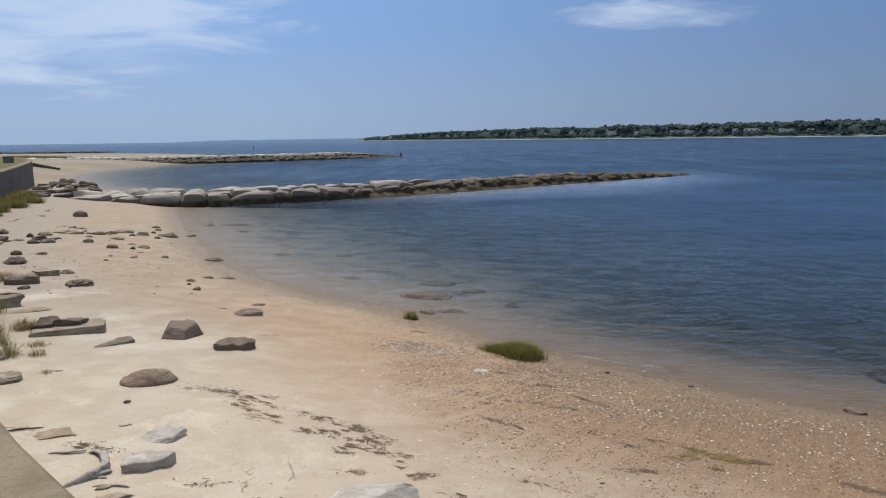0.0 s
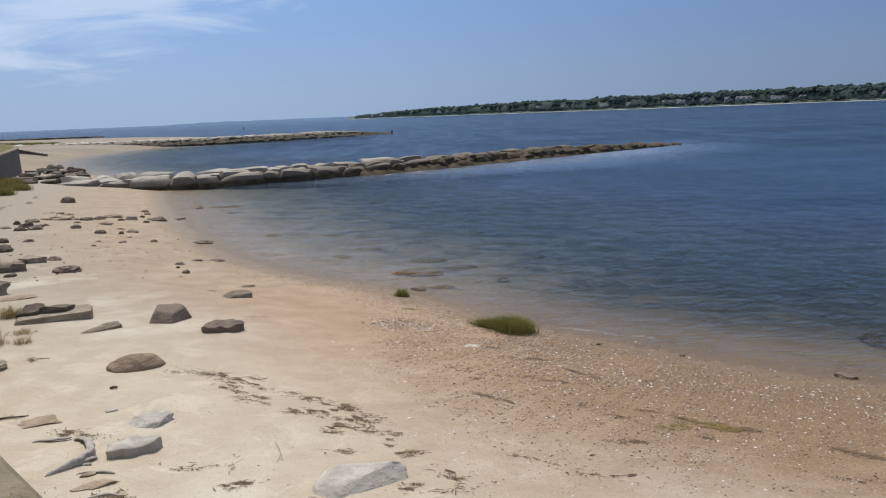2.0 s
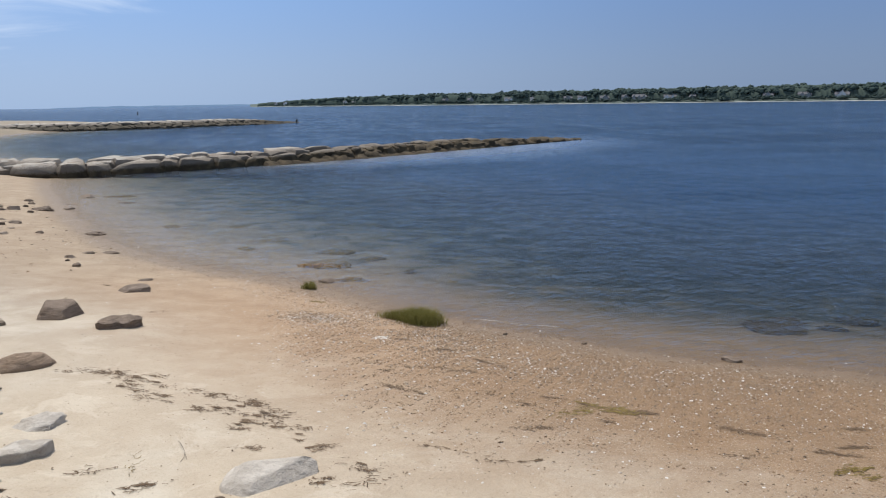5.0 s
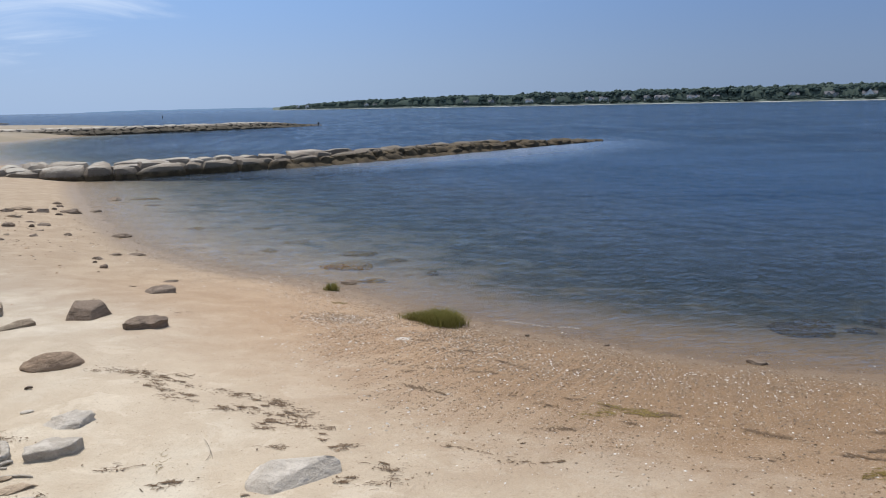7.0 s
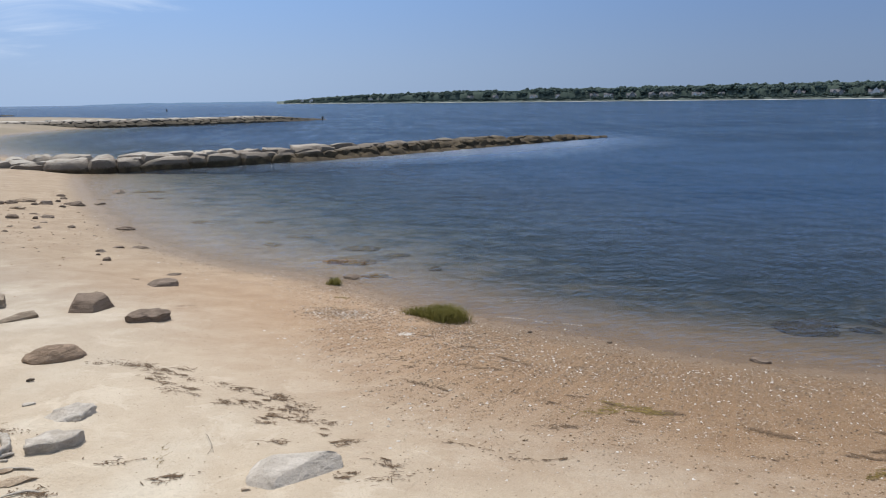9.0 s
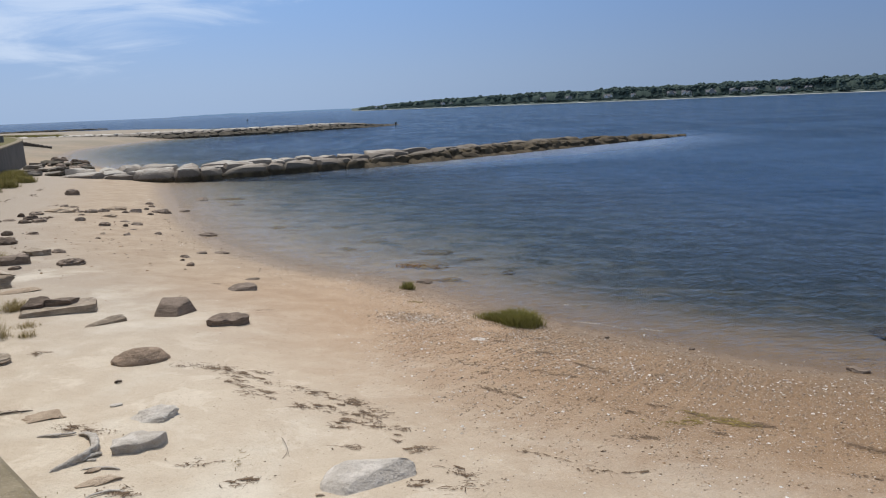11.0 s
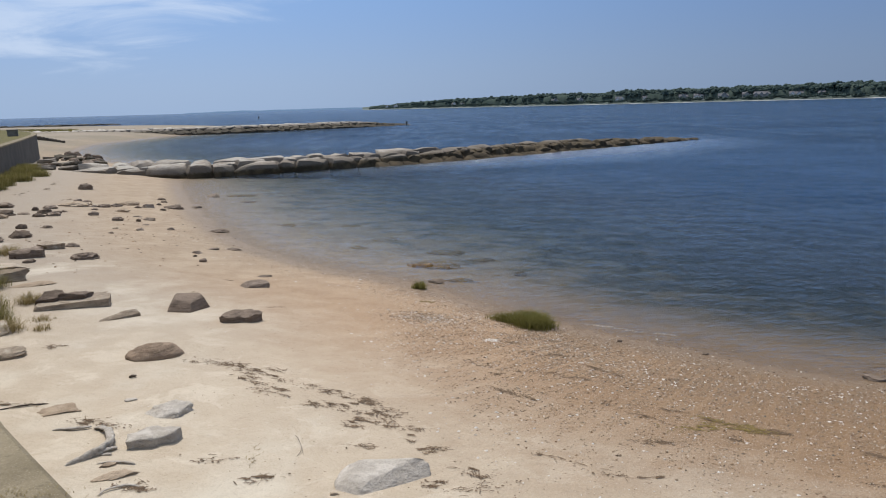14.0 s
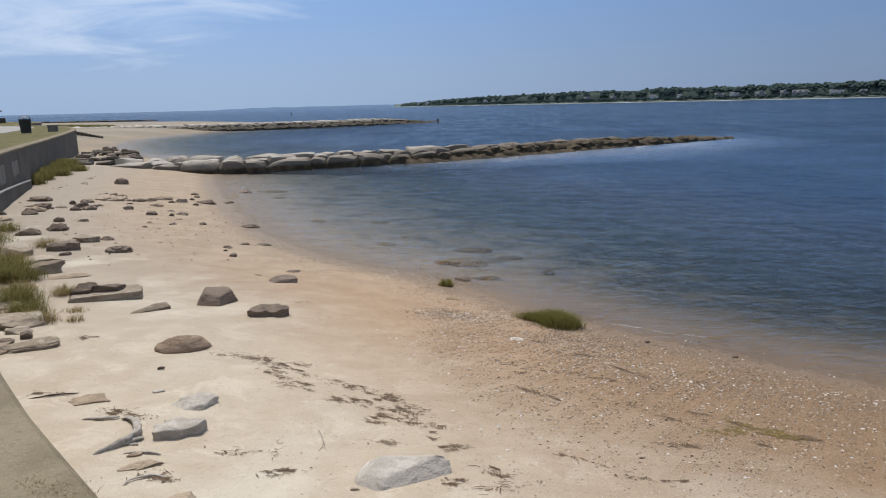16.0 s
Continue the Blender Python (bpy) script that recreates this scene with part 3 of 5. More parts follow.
def block_mesh(seed, mat, cuts=1):
    """A rough quarried block, one metre each way, with worn corners and a few broken faces."""
    rnd = random.Random(seed)
    bm = bmesh.new()
    bmesh.ops.create_cube(bm, size=1.0)
    bmesh.ops.subdivide_edges(bm, edges=bm.edges[:], cuts=cuts, use_grid_fill=True)
    shift = Vector((seed * 3.7, seed * 1.3, 0))
    breaks = [(Vector((rnd.choice((-1, 1)) * rnd.uniform(0.4, 1), rnd.choice((-1, 1)) * rnd.uniform(0.2, 1), rnd.uniform(-0.1, 0.9))).normalized(), rnd.uniform(0.44, 0.58)) for _ in range(5)]
    for v in bm.verts:
        c = v.co
        far = sum(abs(k) > 0.45 for k in c)
        c *= {0: 1.0, 1: 1.05, 2: rnd.uniform(0.92, 1.0), 3: rnd.uniform(0.78, 0.93)}[far]
        c += Vector((rnd.uniform(-1, 1), rnd.uniform(-1, 1), rnd.uniform(-1, 1))) * (0.075 if cuts == 1 else 0.05)
        c *= 1 + 0.08 * noise.noise(c * 2.5 + shift)
        for n, o in breaks:
            over = c.dot(n) - o
            if over > 0:
                c -= n * over * 0.9
        v.co = c
    mesh = bpy.data.meshes.new("stone")
    bm.to_mesh(mesh)
    bm.free()
    mesh.materials.append(mat)
    mesh.polygons.foreach_set("use_smooth", [True] * len(mesh.polygons))
    mesh.set_sharp_from_angle(angle=radians(32))
    return mesh


def jetty(name, label, line, crown, mat, seed, courses, cuts=1):
    """Blocks laid along a line, the seaward foot; crown(f) is the top's height a share f of the way out.
    courses: metres behind the foot, below the crown, thickness, depth, shortest and longest stone, unevenness, outward lean, share of the way where it begins."""
    rnd = random.Random(seed)
    base = tagged(new(name), label, "jetty", "stone jetties")
    meshes = [block_mesh(seed * 20 + n, mat, cuts) for n in range(12)]
    flat = [Vector(p) for p in smooth_line(line, 2)]
    total = sum((b - a).length for a, b in zip(flat, flat[1:]))

    def at(s):
        for a, b in zip(flat, flat[1:]):
            d = (b - a).length
            if s <= d:
                return a + (b - a) * (s / d), (b - a).normalized()
            s -= d
        return flat[-1], (flat[-1] - flat[-2]).normalized()

    for behind, below, thick, deep, short, long, uneven, lean, begin in courses:
        s = begin * total + rnd.uniform(-0.6, 0.2)
        while s < total:
            length = rnd.uniform(short, long)
            p, d = at(max(0.0, s + length / 2))
            side = Vector((-d.y, d.x))
            top = crown(min(1, max(0.0, s + length / 2) / total))
            q = p + side * (behind + rnd.uniform(-0.5, 0.5) * uneven)
            ob = bpy.data.objects.new("stone", rnd.choice(meshes))
            scene.collection.objects.link(ob)
            ob.parent = base
            tall = thick * rnd.uniform(0.94, 1.08)
            z = top - below - tall / 2 + rnd.uniform(-0.35, 0.35) * uneven
            turn = Euler((lean + rnd.uniform(-0.35, 0.35) * uneven, rnd.uniform(-0.3, 0.3) * uneven, math.atan2(d.y, d.x) + rnd.uniform(-0.4, 0.4) * uneven))
            ob.matrix_basis = Matrix.LocRotScale((q.x, q.y, z), turn, (length * (1.3 if begin > 0 else 1.03) * rnd.choice((-1, 1)), deep * rnd.uniform(0.92, 1.1) * rnd.choice((-1, 1)), tall))
            s += length
    return base


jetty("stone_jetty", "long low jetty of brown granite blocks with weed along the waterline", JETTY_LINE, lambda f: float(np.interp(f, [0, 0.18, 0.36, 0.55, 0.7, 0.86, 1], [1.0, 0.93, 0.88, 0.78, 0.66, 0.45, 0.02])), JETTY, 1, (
    (0.55, 0.2, 1.2, 1.1, 1.2, 3.1, 0.32, 0.08, 0.0),
    (2.1, -0.08, 1.2, 1.5, 1.4, 3.0, 0.28, 0.0, 0.0),
    (1.25, 0.06, 0.8, 1.2, 0.9, 2.2, 0.36, 0.05, 0.0),
    (2.7, 0.6, 1.2, 1.6, 1.2, 2.4, 0.3, 0.0, 0.0),
    (0.12, 0.55, 0.8, 0.9, 0.6, 1.5, 0.45, 0.5, 0.42),
    (-0.35, 0.74, 0.6, 1.0, 0.5, 1.3, 0.4, 0.45, 0.34),
    (0.7, 0.02, 0.7, 0.9, 0.5, 1.2, 0.5, 0.2, 0.42)), 2)
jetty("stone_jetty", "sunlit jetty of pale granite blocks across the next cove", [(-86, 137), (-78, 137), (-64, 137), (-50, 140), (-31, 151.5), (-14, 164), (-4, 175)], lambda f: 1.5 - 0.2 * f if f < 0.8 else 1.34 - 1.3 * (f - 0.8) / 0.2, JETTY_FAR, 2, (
    (0.75, 0.12, 1.1, 1.3, 1.2, 2.8, 0.32, 0.25, 0.0),
    (2.0, 0.04, 0.9, 1.6, 1.3, 2.6, 0.3, 0.08, 0.0),
    (3.4, 0.0, 0.9, 1.7, 1.4, 3.0, 0.3, 0.0, 0.0),
    (4.4, 0.3, 1.0, 1.5, 1.4, 3.0, 0.3, 0.0, 0.0),
    (-0.1, 0.5, 0.9, 1.2, 1.0, 2.2, 0.34, 0.4, 0.0),
    (-0.9, 0.85, 0.8, 1.2, 0.9, 1.9, 0.34, 0.4, 0.12)))
jetty("stone_jetty", "low dark jetty far along the coast", [(-330, 292), (-230, 300), (-185, 305), (-164, 312), (-141, 318)], lambda f: 1.5 - 1.0 * f, JETTY_FAR, 3, (
    (0.75, 0.05, 1.2, 1.6, 2.5, 5.0, 0.35, 0.2, 0.0),
    (2.4, 0.0, 1.1, 1.8, 2.5, 5.0, 0.35, 0.0, 0.0),
    (4.0, 0.05, 1.1, 1.8, 2.5, 5.0, 0.35, 0.0, 0.0),
    (0.2, 0.8, 1.0, 1.6, 2.0, 4.0, 0.35, 0.3, 0.0)))

# ---- the far shore ----


def shore_at(az):
    """The far waterline: azimuth in degrees from +y, clockwise."""
    d = np.interp(az, [-6, -4, 0, 8, 17, 26, 34, 40, 55, 75, 100], [1850, 1700, 1450, 1150, 1000, 920, 880, 860, 840, 830, 850])
    return Vector((d * math.sin(radians(az)), d * math.cos(radians(az)))), d


def bank_height(az):
    return float(np.interp(az, [-6, -4.5, -2, 2, 8, 17, 40, 100], [0.5, 2, 4, 5, 5, 5, 5, 5]))


bm = bmesh.new()
rows = []
for n in range(240):
    az = -5.6 + n * 0.42
    p, d = shore_at(az)
    out = p.normalized()
    h = bank_height(az)
    rows.append([bm.verts.new((*(p + out * f), z)) for f, z in ((-4, -0.6), (2, 0.5), (5, 0.9), (12, min(2.4, h)), (40, h), (160, h + 5), (420, h + 6), (425, -2))])
for r, s in zip(rows, rows[1:]):
    for k in range(7):
        f = bm.faces.new((r[k], r[k + 1], s[k + 1], s[k]))
        f.material_index = 1 if k < 1 else 0
bmesh.ops.recalc_face_normals(bm, faces=bm.faces)
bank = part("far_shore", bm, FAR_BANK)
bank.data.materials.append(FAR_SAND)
tagged(bank, "low wooded shore with a sandy edge across the water", "shore", kind="structure")

rnd = random.Random(3)
clump = bmesh.new()
bmesh.ops.create_icosphere(clump, subdivisions=1, radius=1.0)
ball = [v.co.copy() for v in clump.verts]
tris = [[v.index for v in f.verts] for f in clump.faces]
clump.free()
verts, faces = [], []
steps = 900
for n in range(steps):
    az = -5.0 + 75 * n / (steps - 1)
    p, d = shore_at(az)
    grown = float(np.interp(az, [-5, -3, -1, 4, 10, 30], [0.35, 0.5, 0.75, 0.95, 1.0, 1.0]))
    rise = noise.noise(Vector((az * 0.35, 0, 3))) * 2.2 + noise.noise(Vector((az * 1.6, 0, 9))) * 1.6 + noise.noise(Vector((az * 7.0, 0, 5))) * 0.8
    for back, share in ((24, 0.0), (27, 0.55), (34, 0.84), (60, 0.96), (120, 1.0)):
        q = p + p.normalized() * (back + 3.5 * noise.noise(Vector((az * 6, back, 0))))
        verts.append((q.x, q.y, bank_height(az) + min(5, max(0, (back - 40) / 24)) + (10.4 + rise) * grown * share * (1 + 0.16 * noise.noise(Vector((az * 9, back * 0.1, 7))))))
    if n:
        faces += [[5 * n - 5 + k, 5 * n - 4 + k, 5 * n + 1 + k, 5 * n + k] for k in range(4)]
for n in range(2600):
    az = -5.0 + 75 * rnd.random() ** 1.15
    p, d = shore_at(az)
    row = rnd.choice((0, 0, 0, 0, 1, 1, 2, 2, 3))
    back = (rnd.uniform(5, 22), rnd.uniform(28, 44), rnd.uniform(46, 80), rnd.uniform(85, 130))[row]
    grown = float(np.interp(az, [-5, -3, -1, 4, 10, 30], [0.35, 0.5, 0.75, 0.95, 1.0, 1.0]))
    rise = noise.noise(Vector((az * 0.35, 0, 3))) * 2.2 + noise.noise(Vector((az * 1.6, 0, 9))) * 1.6
    q = p + p.normalized() * back
    base_z = bank_height(az) + min(5, max(0, (back - 40) / 24)) if row else min(2.4, bank_height(az))
    tall = (rnd.uniform(9.2, 12.4) + rise + (1.6 if rnd.random() < 0.06 else 0.0)) * grown if row else rnd.choice((1.4, 2.0, 3.0, 4.6)) * rnd.uniform(0.8, 1.2) * grown
    wide = rnd.uniform(3.6, 5.6) * (0.55 + 0.45 * grown) if row else rnd.uniform(1.4, 2.8)
    for _ in range(16 if row else 8):
        u = Vector((rnd.gauss(0, 1), rnd.gauss(0, 1), rnd.gauss(0.25, 0.8))).normalized() * rnd.uniform(0.75, 1.0)
        r = wide * rnd.uniform(0.32, 0.55)
        cx, cy, cz = q.x + u.x * wide, q.y + u.y * wide, base_z + tall * 0.62 + u.z * tall * 0.36
        first, seed = len(verts), Vector((rnd.random() * 99, 0, 0))
        for c in ball:
            k = r * (1 + 0.4 * noise.noise(c * 1.7 + seed) + 0.2 * noise.noise(c * 4.5 + seed))
            verts.append((cx + c.x * k * 1.1, cy + c.y * k * 1.1, cz + c.z * k * 0.85))
        faces += [[first + i for i in f] for f in tris]
mesh = bpy.data.meshes.new("far_wood")
mesh.from_pydata(verts, [], faces)
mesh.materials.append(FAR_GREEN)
mesh.polygons.foreach_set("use_smooth", [True] * len(mesh.polygons))
tagged(new("far_wood", mesh), "dense green wood along the far shore", "wood", kind="stuff")

# ---- rocks on the beach ----
ROCKS = {
    "brown": (ROCK, 0.5, "brown weathered {size} half sunk in the sand"),
    "dark": (ROCK_DARK, 0.48, "dark brown {size} lying on the sand"),
    "tan": (ROCK_TAN, 0.55, "low tan {size} nearly buried in sand"),
    "pale": (ROCK_PALE, 0.45, "flat pale grey {size} on the upper beach"),
    "white": (ROCK_WHITE, 0.5, "smooth bleached grey {size} on dry sand"),
    "dome": (ROCK_RED, 0.55, "rounded brown {size} half sunk in the sand"),
    "bed": (ROCK_PALE, 0.42, "broad brown stone slab on the upper beach"),
    "slab": (ROCK, 0.42, "broad brown stone slab on the upper beach"),
    "sunken": (SUNKEN, 0.5, "weedy brown {size} under the shallow water"),
    "mat": (stone_material("weedy_bed", (0.055, 0.036, 0.02), (0.105, 0.068, 0.033), (0.125, 0.09, 0.034)), 0.42, "low brown weed mat under the shallow water"),
    "rubble": (JETTY_FAR, 0.42, "grey granite {size} in the rubble by the jetty"),
}
SIZES = ((0.3, "pebble_stone", "stone"), (0.75, "stone", "rock"), (9.0, "boulder", "boulder"))
rock_count = [0]


def rock_shape(seed, wide, deep, high, flat, boxy=1.0, cuts=9, finer=3, rough=0.12, faces=()):
    """A lump worn by random flat breaks; the origin lies on the ground, part of it is sunk."""
    rnd = random.Random(seed)
    bm = bmesh.new()
    bmesh.ops.create_icosphere(bm, subdivisions=finer, radius=1.0)
    planes = []
    for _ in range(cuts):
        n = Vector((rnd.gauss(0, 1), rnd.gauss(0, 1), rnd.gauss(0, 0.6))).normalized()
        planes.append((n, rnd.uniform(0.55, 0.84)))
    if faces:
        planes = [(Vector(n).normalized(), o) for n, o in faces]
    elif cuts > 3:
        planes.append((Vector((rnd.uniform(-0.25, 0.25), rnd.uniform(-0.3, 0.1), 1)).normalized(), rnd.uniform(0.45, 0.7)))
    shift = Vector((rnd.random() * 50, rnd.random() * 50, 0))
    for v in bm.verts:
        c = Vector([math.copysign(abs(k) ** boxy, k) for k in v.co])
        for n, o in planes:
            over = c.dot(n) - o
            if over > 0:
                c -= n * over * 0.96
        ledge = noise.noise(Vector((c.x * 0.8, c.y * 0.8, c.z * 5.5)) + shift)
        c *= 1 + rough * noise.noise(c * 1.6 + shift) + rough * 0.8 * noise.noise(c * 4.2 + shift) + rough * 0.45 * noise.noise(c * 10 + shift) + rough * 0.25 * noise.noise(c * 22 + shift)
        c.x *= 1 + 0.7 * rough * ledge
        c.y *= 1 + 0.7 * rough * ledge
        v.co = c
    lo = Vector([min(v.co[k] for v in bm.verts) for k in range(3)])
    hi = Vector([max(v.co[k] for v in bm.verts) for k in range(3)])
    tall = high / (1 - flat)
    for v in bm.verts:
        f = [(v.co[k] - lo[k]) / (hi[k] - lo[k]) for k in range(3)]
        v.co = Vector(((f[0] - 0.5) * wide, (f[1] - 0.5) * deep, f[2] * tall - tall * flat))
    return bm


def ledge_shape(seed, wide, deep, high, layers):
    """Thin broken beds of stone lying on one another; the origin lies on the ground."""
    rnd = random.Random(seed)
    bm = bmesh.new()
    z, spread = -0.25 * high, 1.0
    for n in range(layers):
        thick = (1.25 * high) / layers * rnd.uniform(0.85, 1.15)
        cx, cy = rnd.uniform(-0.12, 0.12) * wide * n, rnd.uniform(-0.05, 0.1) * deep * n
        sides = 30
        corners = [rnd.uniform(0.72, 1.12) for _ in range(9)]
        rings = []
        for level_z, inset in ((z, 1.0), (z + thick * 0.45, 0.97), (z + thick * 0.95, 0.99), (z + thick, 0.95), (z + thick * 1.05, 0.5)):
            ring = []
            for k in range(sides):
                a = k * math.tau / sides
                c, s = math.cos(a), math.sin(a)
                r = 1 / (abs(c) ** 3.6 + abs(s) ** 3.6) ** (1 / 3.6)
                u = k / sides * 9
                r *= (corners[int(u) % 9] * (1 - u % 1) + corners[(int(u) + 1) % 9] * (u % 1)) * inset * spread
                p = Vector((c * r * wide * 0.5 + cx, s * r * deep * 0.5 + cy, level_z))
                jag = noise.noise(Vector((p.x * 9, p.y * 9, n * 7 + seed))) * 0.13 * deep + noise.noise(Vector((p.x * 26, p.y * 26, level_z * 30 + seed))) * 0.05 * deep
                p += Vector((c, s, 0)) * jag
                p.z += 0.4 * thick * noise.noise(Vector((p.x * 5 + seed, p.y * 5, n * 3.0))) + p.y * 0.03 + p.x * 0.02 * ((seed % 5) - 2)
                ring.append(bm.verts.new(p))
            rings.append(ring)
        for a, b in zip(rings, rings[1:]):
            for k in range(sides):
                bm.faces.new((a[k], a[(k + 1) % sides], b[(k + 1) % sides], b[k]))
        bm.faces.new(rings[-1])
        z += thick
        spread *= rnd.uniform(0.72, 0.92)
    bmesh.ops.recalc_face_normals(bm, faces=bm.faces)
    return bm


def rock(kind, x, y, wide, deep, high, turn, label="", name="", faces=(), boxy=None, rough=None, beds=0, lift=0.0):
    """faces: broken faces as (direction, distance), seen with x to the right and y away; beds: layers of a ledge."""
    mat, flat, text = ROCKS[kind]
    rock_count[0] += 1
    seed = rock_count[0] * 13 + 5
    own_boxy, cuts, own_rough = {"dome": (1.0, 0, 0.08), "sunken": (1.0, 2, 0.14), "mat": (1.0, 0, 0.3), "tan": (1.0, 6, 0.13), "slab": (0.34, 2, 0.09), "pale": (0.7, 7, 0.14), "white": (0.9, 5, 0.085), "rubble": (0.7, 7, 0.13)}.get(kind, (0.85, 11, 0.14))
    if wide < 0.6 and kind in ("brown", "dark"):
        own_boxy, cuts = 1.0, 5
    if beds or not faces and ((kind in ("slab", "bed") and wide > 0.3) or (kind == "pale" and wide > 1.1)):
        bm = ledge_shape(rock_count[0] * 7 + 3, wide * 1.04, max(deep, wide * 0.4), high, beds or (1 if kind in ("slab", "bed") else 2))
    elif faces:
        bm = rock_shape(seed, wide, deep, high, flat, boxy or own_boxy, 0, 4, rough or 0.07, faces)
    elif y > 17 and kind in ("brown", "dark", "tan"):
        bm = rock_shape(seed, wide * 1.06, max(deep, wide * 0.45), high * 1.0, flat, 1.0, 3, finer=4 if wide > 0.4 else 3, rough=0.2)
    else:
        bm = rock_shape(seed, wide * 1.04, max(deep, wide * 0.4), high * (1.05 if wide > 0.6 else 0.8), flat, boxy or own_boxy, cuts, finer=4 if wide > 0.35 and y < 20 else 3, rough=rough or own_rough)
    limit, own, size = next(s for s in SIZES if wide < s[0])
    ob = part(name or ("flat_stone" if kind in ("pale", "tan", "slab", "bed") else own), bm, mat, smooth=True)
    ob.data.set_sharp_from_angle(angle=radians(60 if kind in ("white", "dome") else 38))
    z = height_at(x, y) - (0.06 if kind == "sunken" and wide > 0.36 else 0.0) + lift
    ob.matrix_world = pose(x, y, z, 0, 0, turn)
    tagged(ob, label or text.format(size=size), "rock", "rocks on the beach")
    return ob


rock("brown", -17.41, 35.5, 0.67, 0.48, 0.31, 26)
rock("brown", -15.3, 30.42, 0.33, 0.24, 0.11, 27)
rock("brown", -14.79, 30.11, 0.43, 0.31, 0.1, 27)
rock("brown", -15.11, 27.88, 0.51, 0.37, 0.14, 29)
rock("brown", -16.73, 27.32, 0.93, 0.67, 0.19, 32)
rock("brown", -14.96, 23.77, 0.59, 0.43, 0.13, 33)
rock("brown", -15, 25.82, 0.41, 0.3, 0.09, 31)
rock("brown", -13.85, 25.68, 0.52, 0.37, 0.17, 29)
rock("brown", -12.73, 26.4, 0.36, 0.26, 0.16, 26)
rock("brown", -14.01, 29.14, 0.29, 0.21, 0.08, 26)
rock("brown", -13.6, 29.17, 0.52, 0.37, 0.14, 25)
rock("brown", -13.27, 29.57, 0.47, 0.34, 0.15, 25)
rock("brown", -12.15, 30.01, 0.52, 0.38, 0.17, 22)
rock("brown", -11.34, 30.68, 0.92, 0.66, 0.18, 21)
rock("brown", -11.46, 25.5, 0.43, 0.31, 0.14, 25)
rock("brown", -10.63, 26.28, 0.44, 0.31, 0.12, 22)
rock("brown", -11.36, 27, 0.33, 0.24, 0.06, 23)
rock("brown", -10.25, 25.03, 0.24, 0.17, 0.04, 23)
rock("brown", -12.47, 22.67, 0.36, 0.26, 0.09, 29)
rock("brown", -10.37, 22.55, 0.18, 0.13, 0.06, 25)
rock("brown", -9.88, 23.61, 0.25, 0.18, 0.08, 23)
rock("brown", -9.12, 24.31, 0.25, 0.18, 0.08, 21)
rock("brown", -10.11, 19.58, 0.38, 0.27, 0.12, 28)
rock("brown", -8.9, 17.83, 0.66, 0.48, 0.16, 27)
rock("brown", -6.68, 19.71, 0.27, 0.2, 0.08, 19)
rock("dark", -4.5, 12.61, 0.86, 0.7, 0.28, 21, label="angular dark brown boulder with a flat top on sand", faces=(((0.12, -0.3, 1), 0.42), ((-0.45, -0.9, 0.5), 0.44), ((0.78, -0.62, 0.2), 0.46), ((-1, 0.1, 0.45), 0.6), ((1, 0.2, 0.4), 0.75), ((0, 1, 0.3), 0.7)), rough=0.06)
rock("dome", -3.99, 9.77, 0.8, 0.52, 0.17, 23, label="rounded reddish brown boulder rising from the sand")
rock("brown", -3.85, 14.92, 0.64, 0.44, 0.12, 15, faces=(((0, -0.2, 1), 0.5), ((0.2, -1, 0.3), 0.6), ((-0.7, -0.2, 0.7), 0.6)))
rock("brown", -7.72, 25.09, 0.72, 0.52, 0.11, 18)
rock("brown", -6.56, 20.78, 0.32, 0.23, 0.05, 18)
rock("brown", -15.71, 23.44, 0.32, 0.23, 0.13, 34)
rock("brown", -11.32, 36.25, 0.67, 0.49, 0.19, 18)
rock("brown", -10.75, 31.9, 0.49, 0.35, 0.09, 19)
rock("brown", -11.17, 33.71, 0.52, 0.37, 0.04, 19)
rock("brown", -9.06, 34.14, 0.43, 0.31, 0.08, 15)
rock("dark", -12.99, 33.69, 0.41, 0.29, 0.11, 21)
rock("dark", -15.41, 25.28, 0.76, 0.55, 0.2, 32)
rock("dark", -15.19, 26.96, 0.25, 0.18, 0.16, 30)
rock("dark", -14.56, 26.43, 0.51, 0.37, 0.18, 29)
rock("dark", -14.12, 25.22, 0.42, 0.3, 0.15, 30)
rock("dark", -14.16, 26.65, 0.27, 0.19, 0.1, 28)
rock("dark", -14.17, 27.1, 0.22, 0.16, 0.08, 28)
rock("dark", -12.36, 29.56, 0.31, 0.22, 0.1, 23)
rock("dark", -11.36, 29.58, 0.26, 0.19, 0.08, 21)
rock("dark", -12.45, 32.62, 0.28, 0.2, 0.09, 21)
rock("dark", -12.24, 31.41, 0.22, 0.16, 0.09, 22)
rock("dark", -13.56, 28.25, 0.28, 0.2, 0.05, 26)
rock("dark", -10.79, 25.7, 0.18, 0.13, 0.1, 23)
rock("dark", -13.11, 22.4, 0.32, 0.23, 0.16, 31)
rock("dark", -12.19, 20.71, 0.64, 0.46, 0.21, 31)
rock("dark", -9.86, 17.03, 0.29, 0.21, 0.08, 31)
rock("dark", -12.52, 19.79, 0.72, 0.52, 0.21, 33)
rock("dark", -6.03, 18.2, 0.2, 0.15, 0.1, 19)
rock("dark", -6.53, 19.06, 0.12, 0.08, 0.05, 20)
rock("dark", -6.44, 9.99, 0.18, 0.13, 0.14, 34)
rock("dark", -3.34, 11.87, 0.64, 0.42, 0.13, 12, label="dark brown layered rock with a flat top on sand", beds=1)
rock("dark", -4.05, 16.6, 0.37, 0.24, 0.03, 15)
rock("dark", -6.09, 21.09, 0.54, 0.36, 0.04, 17)
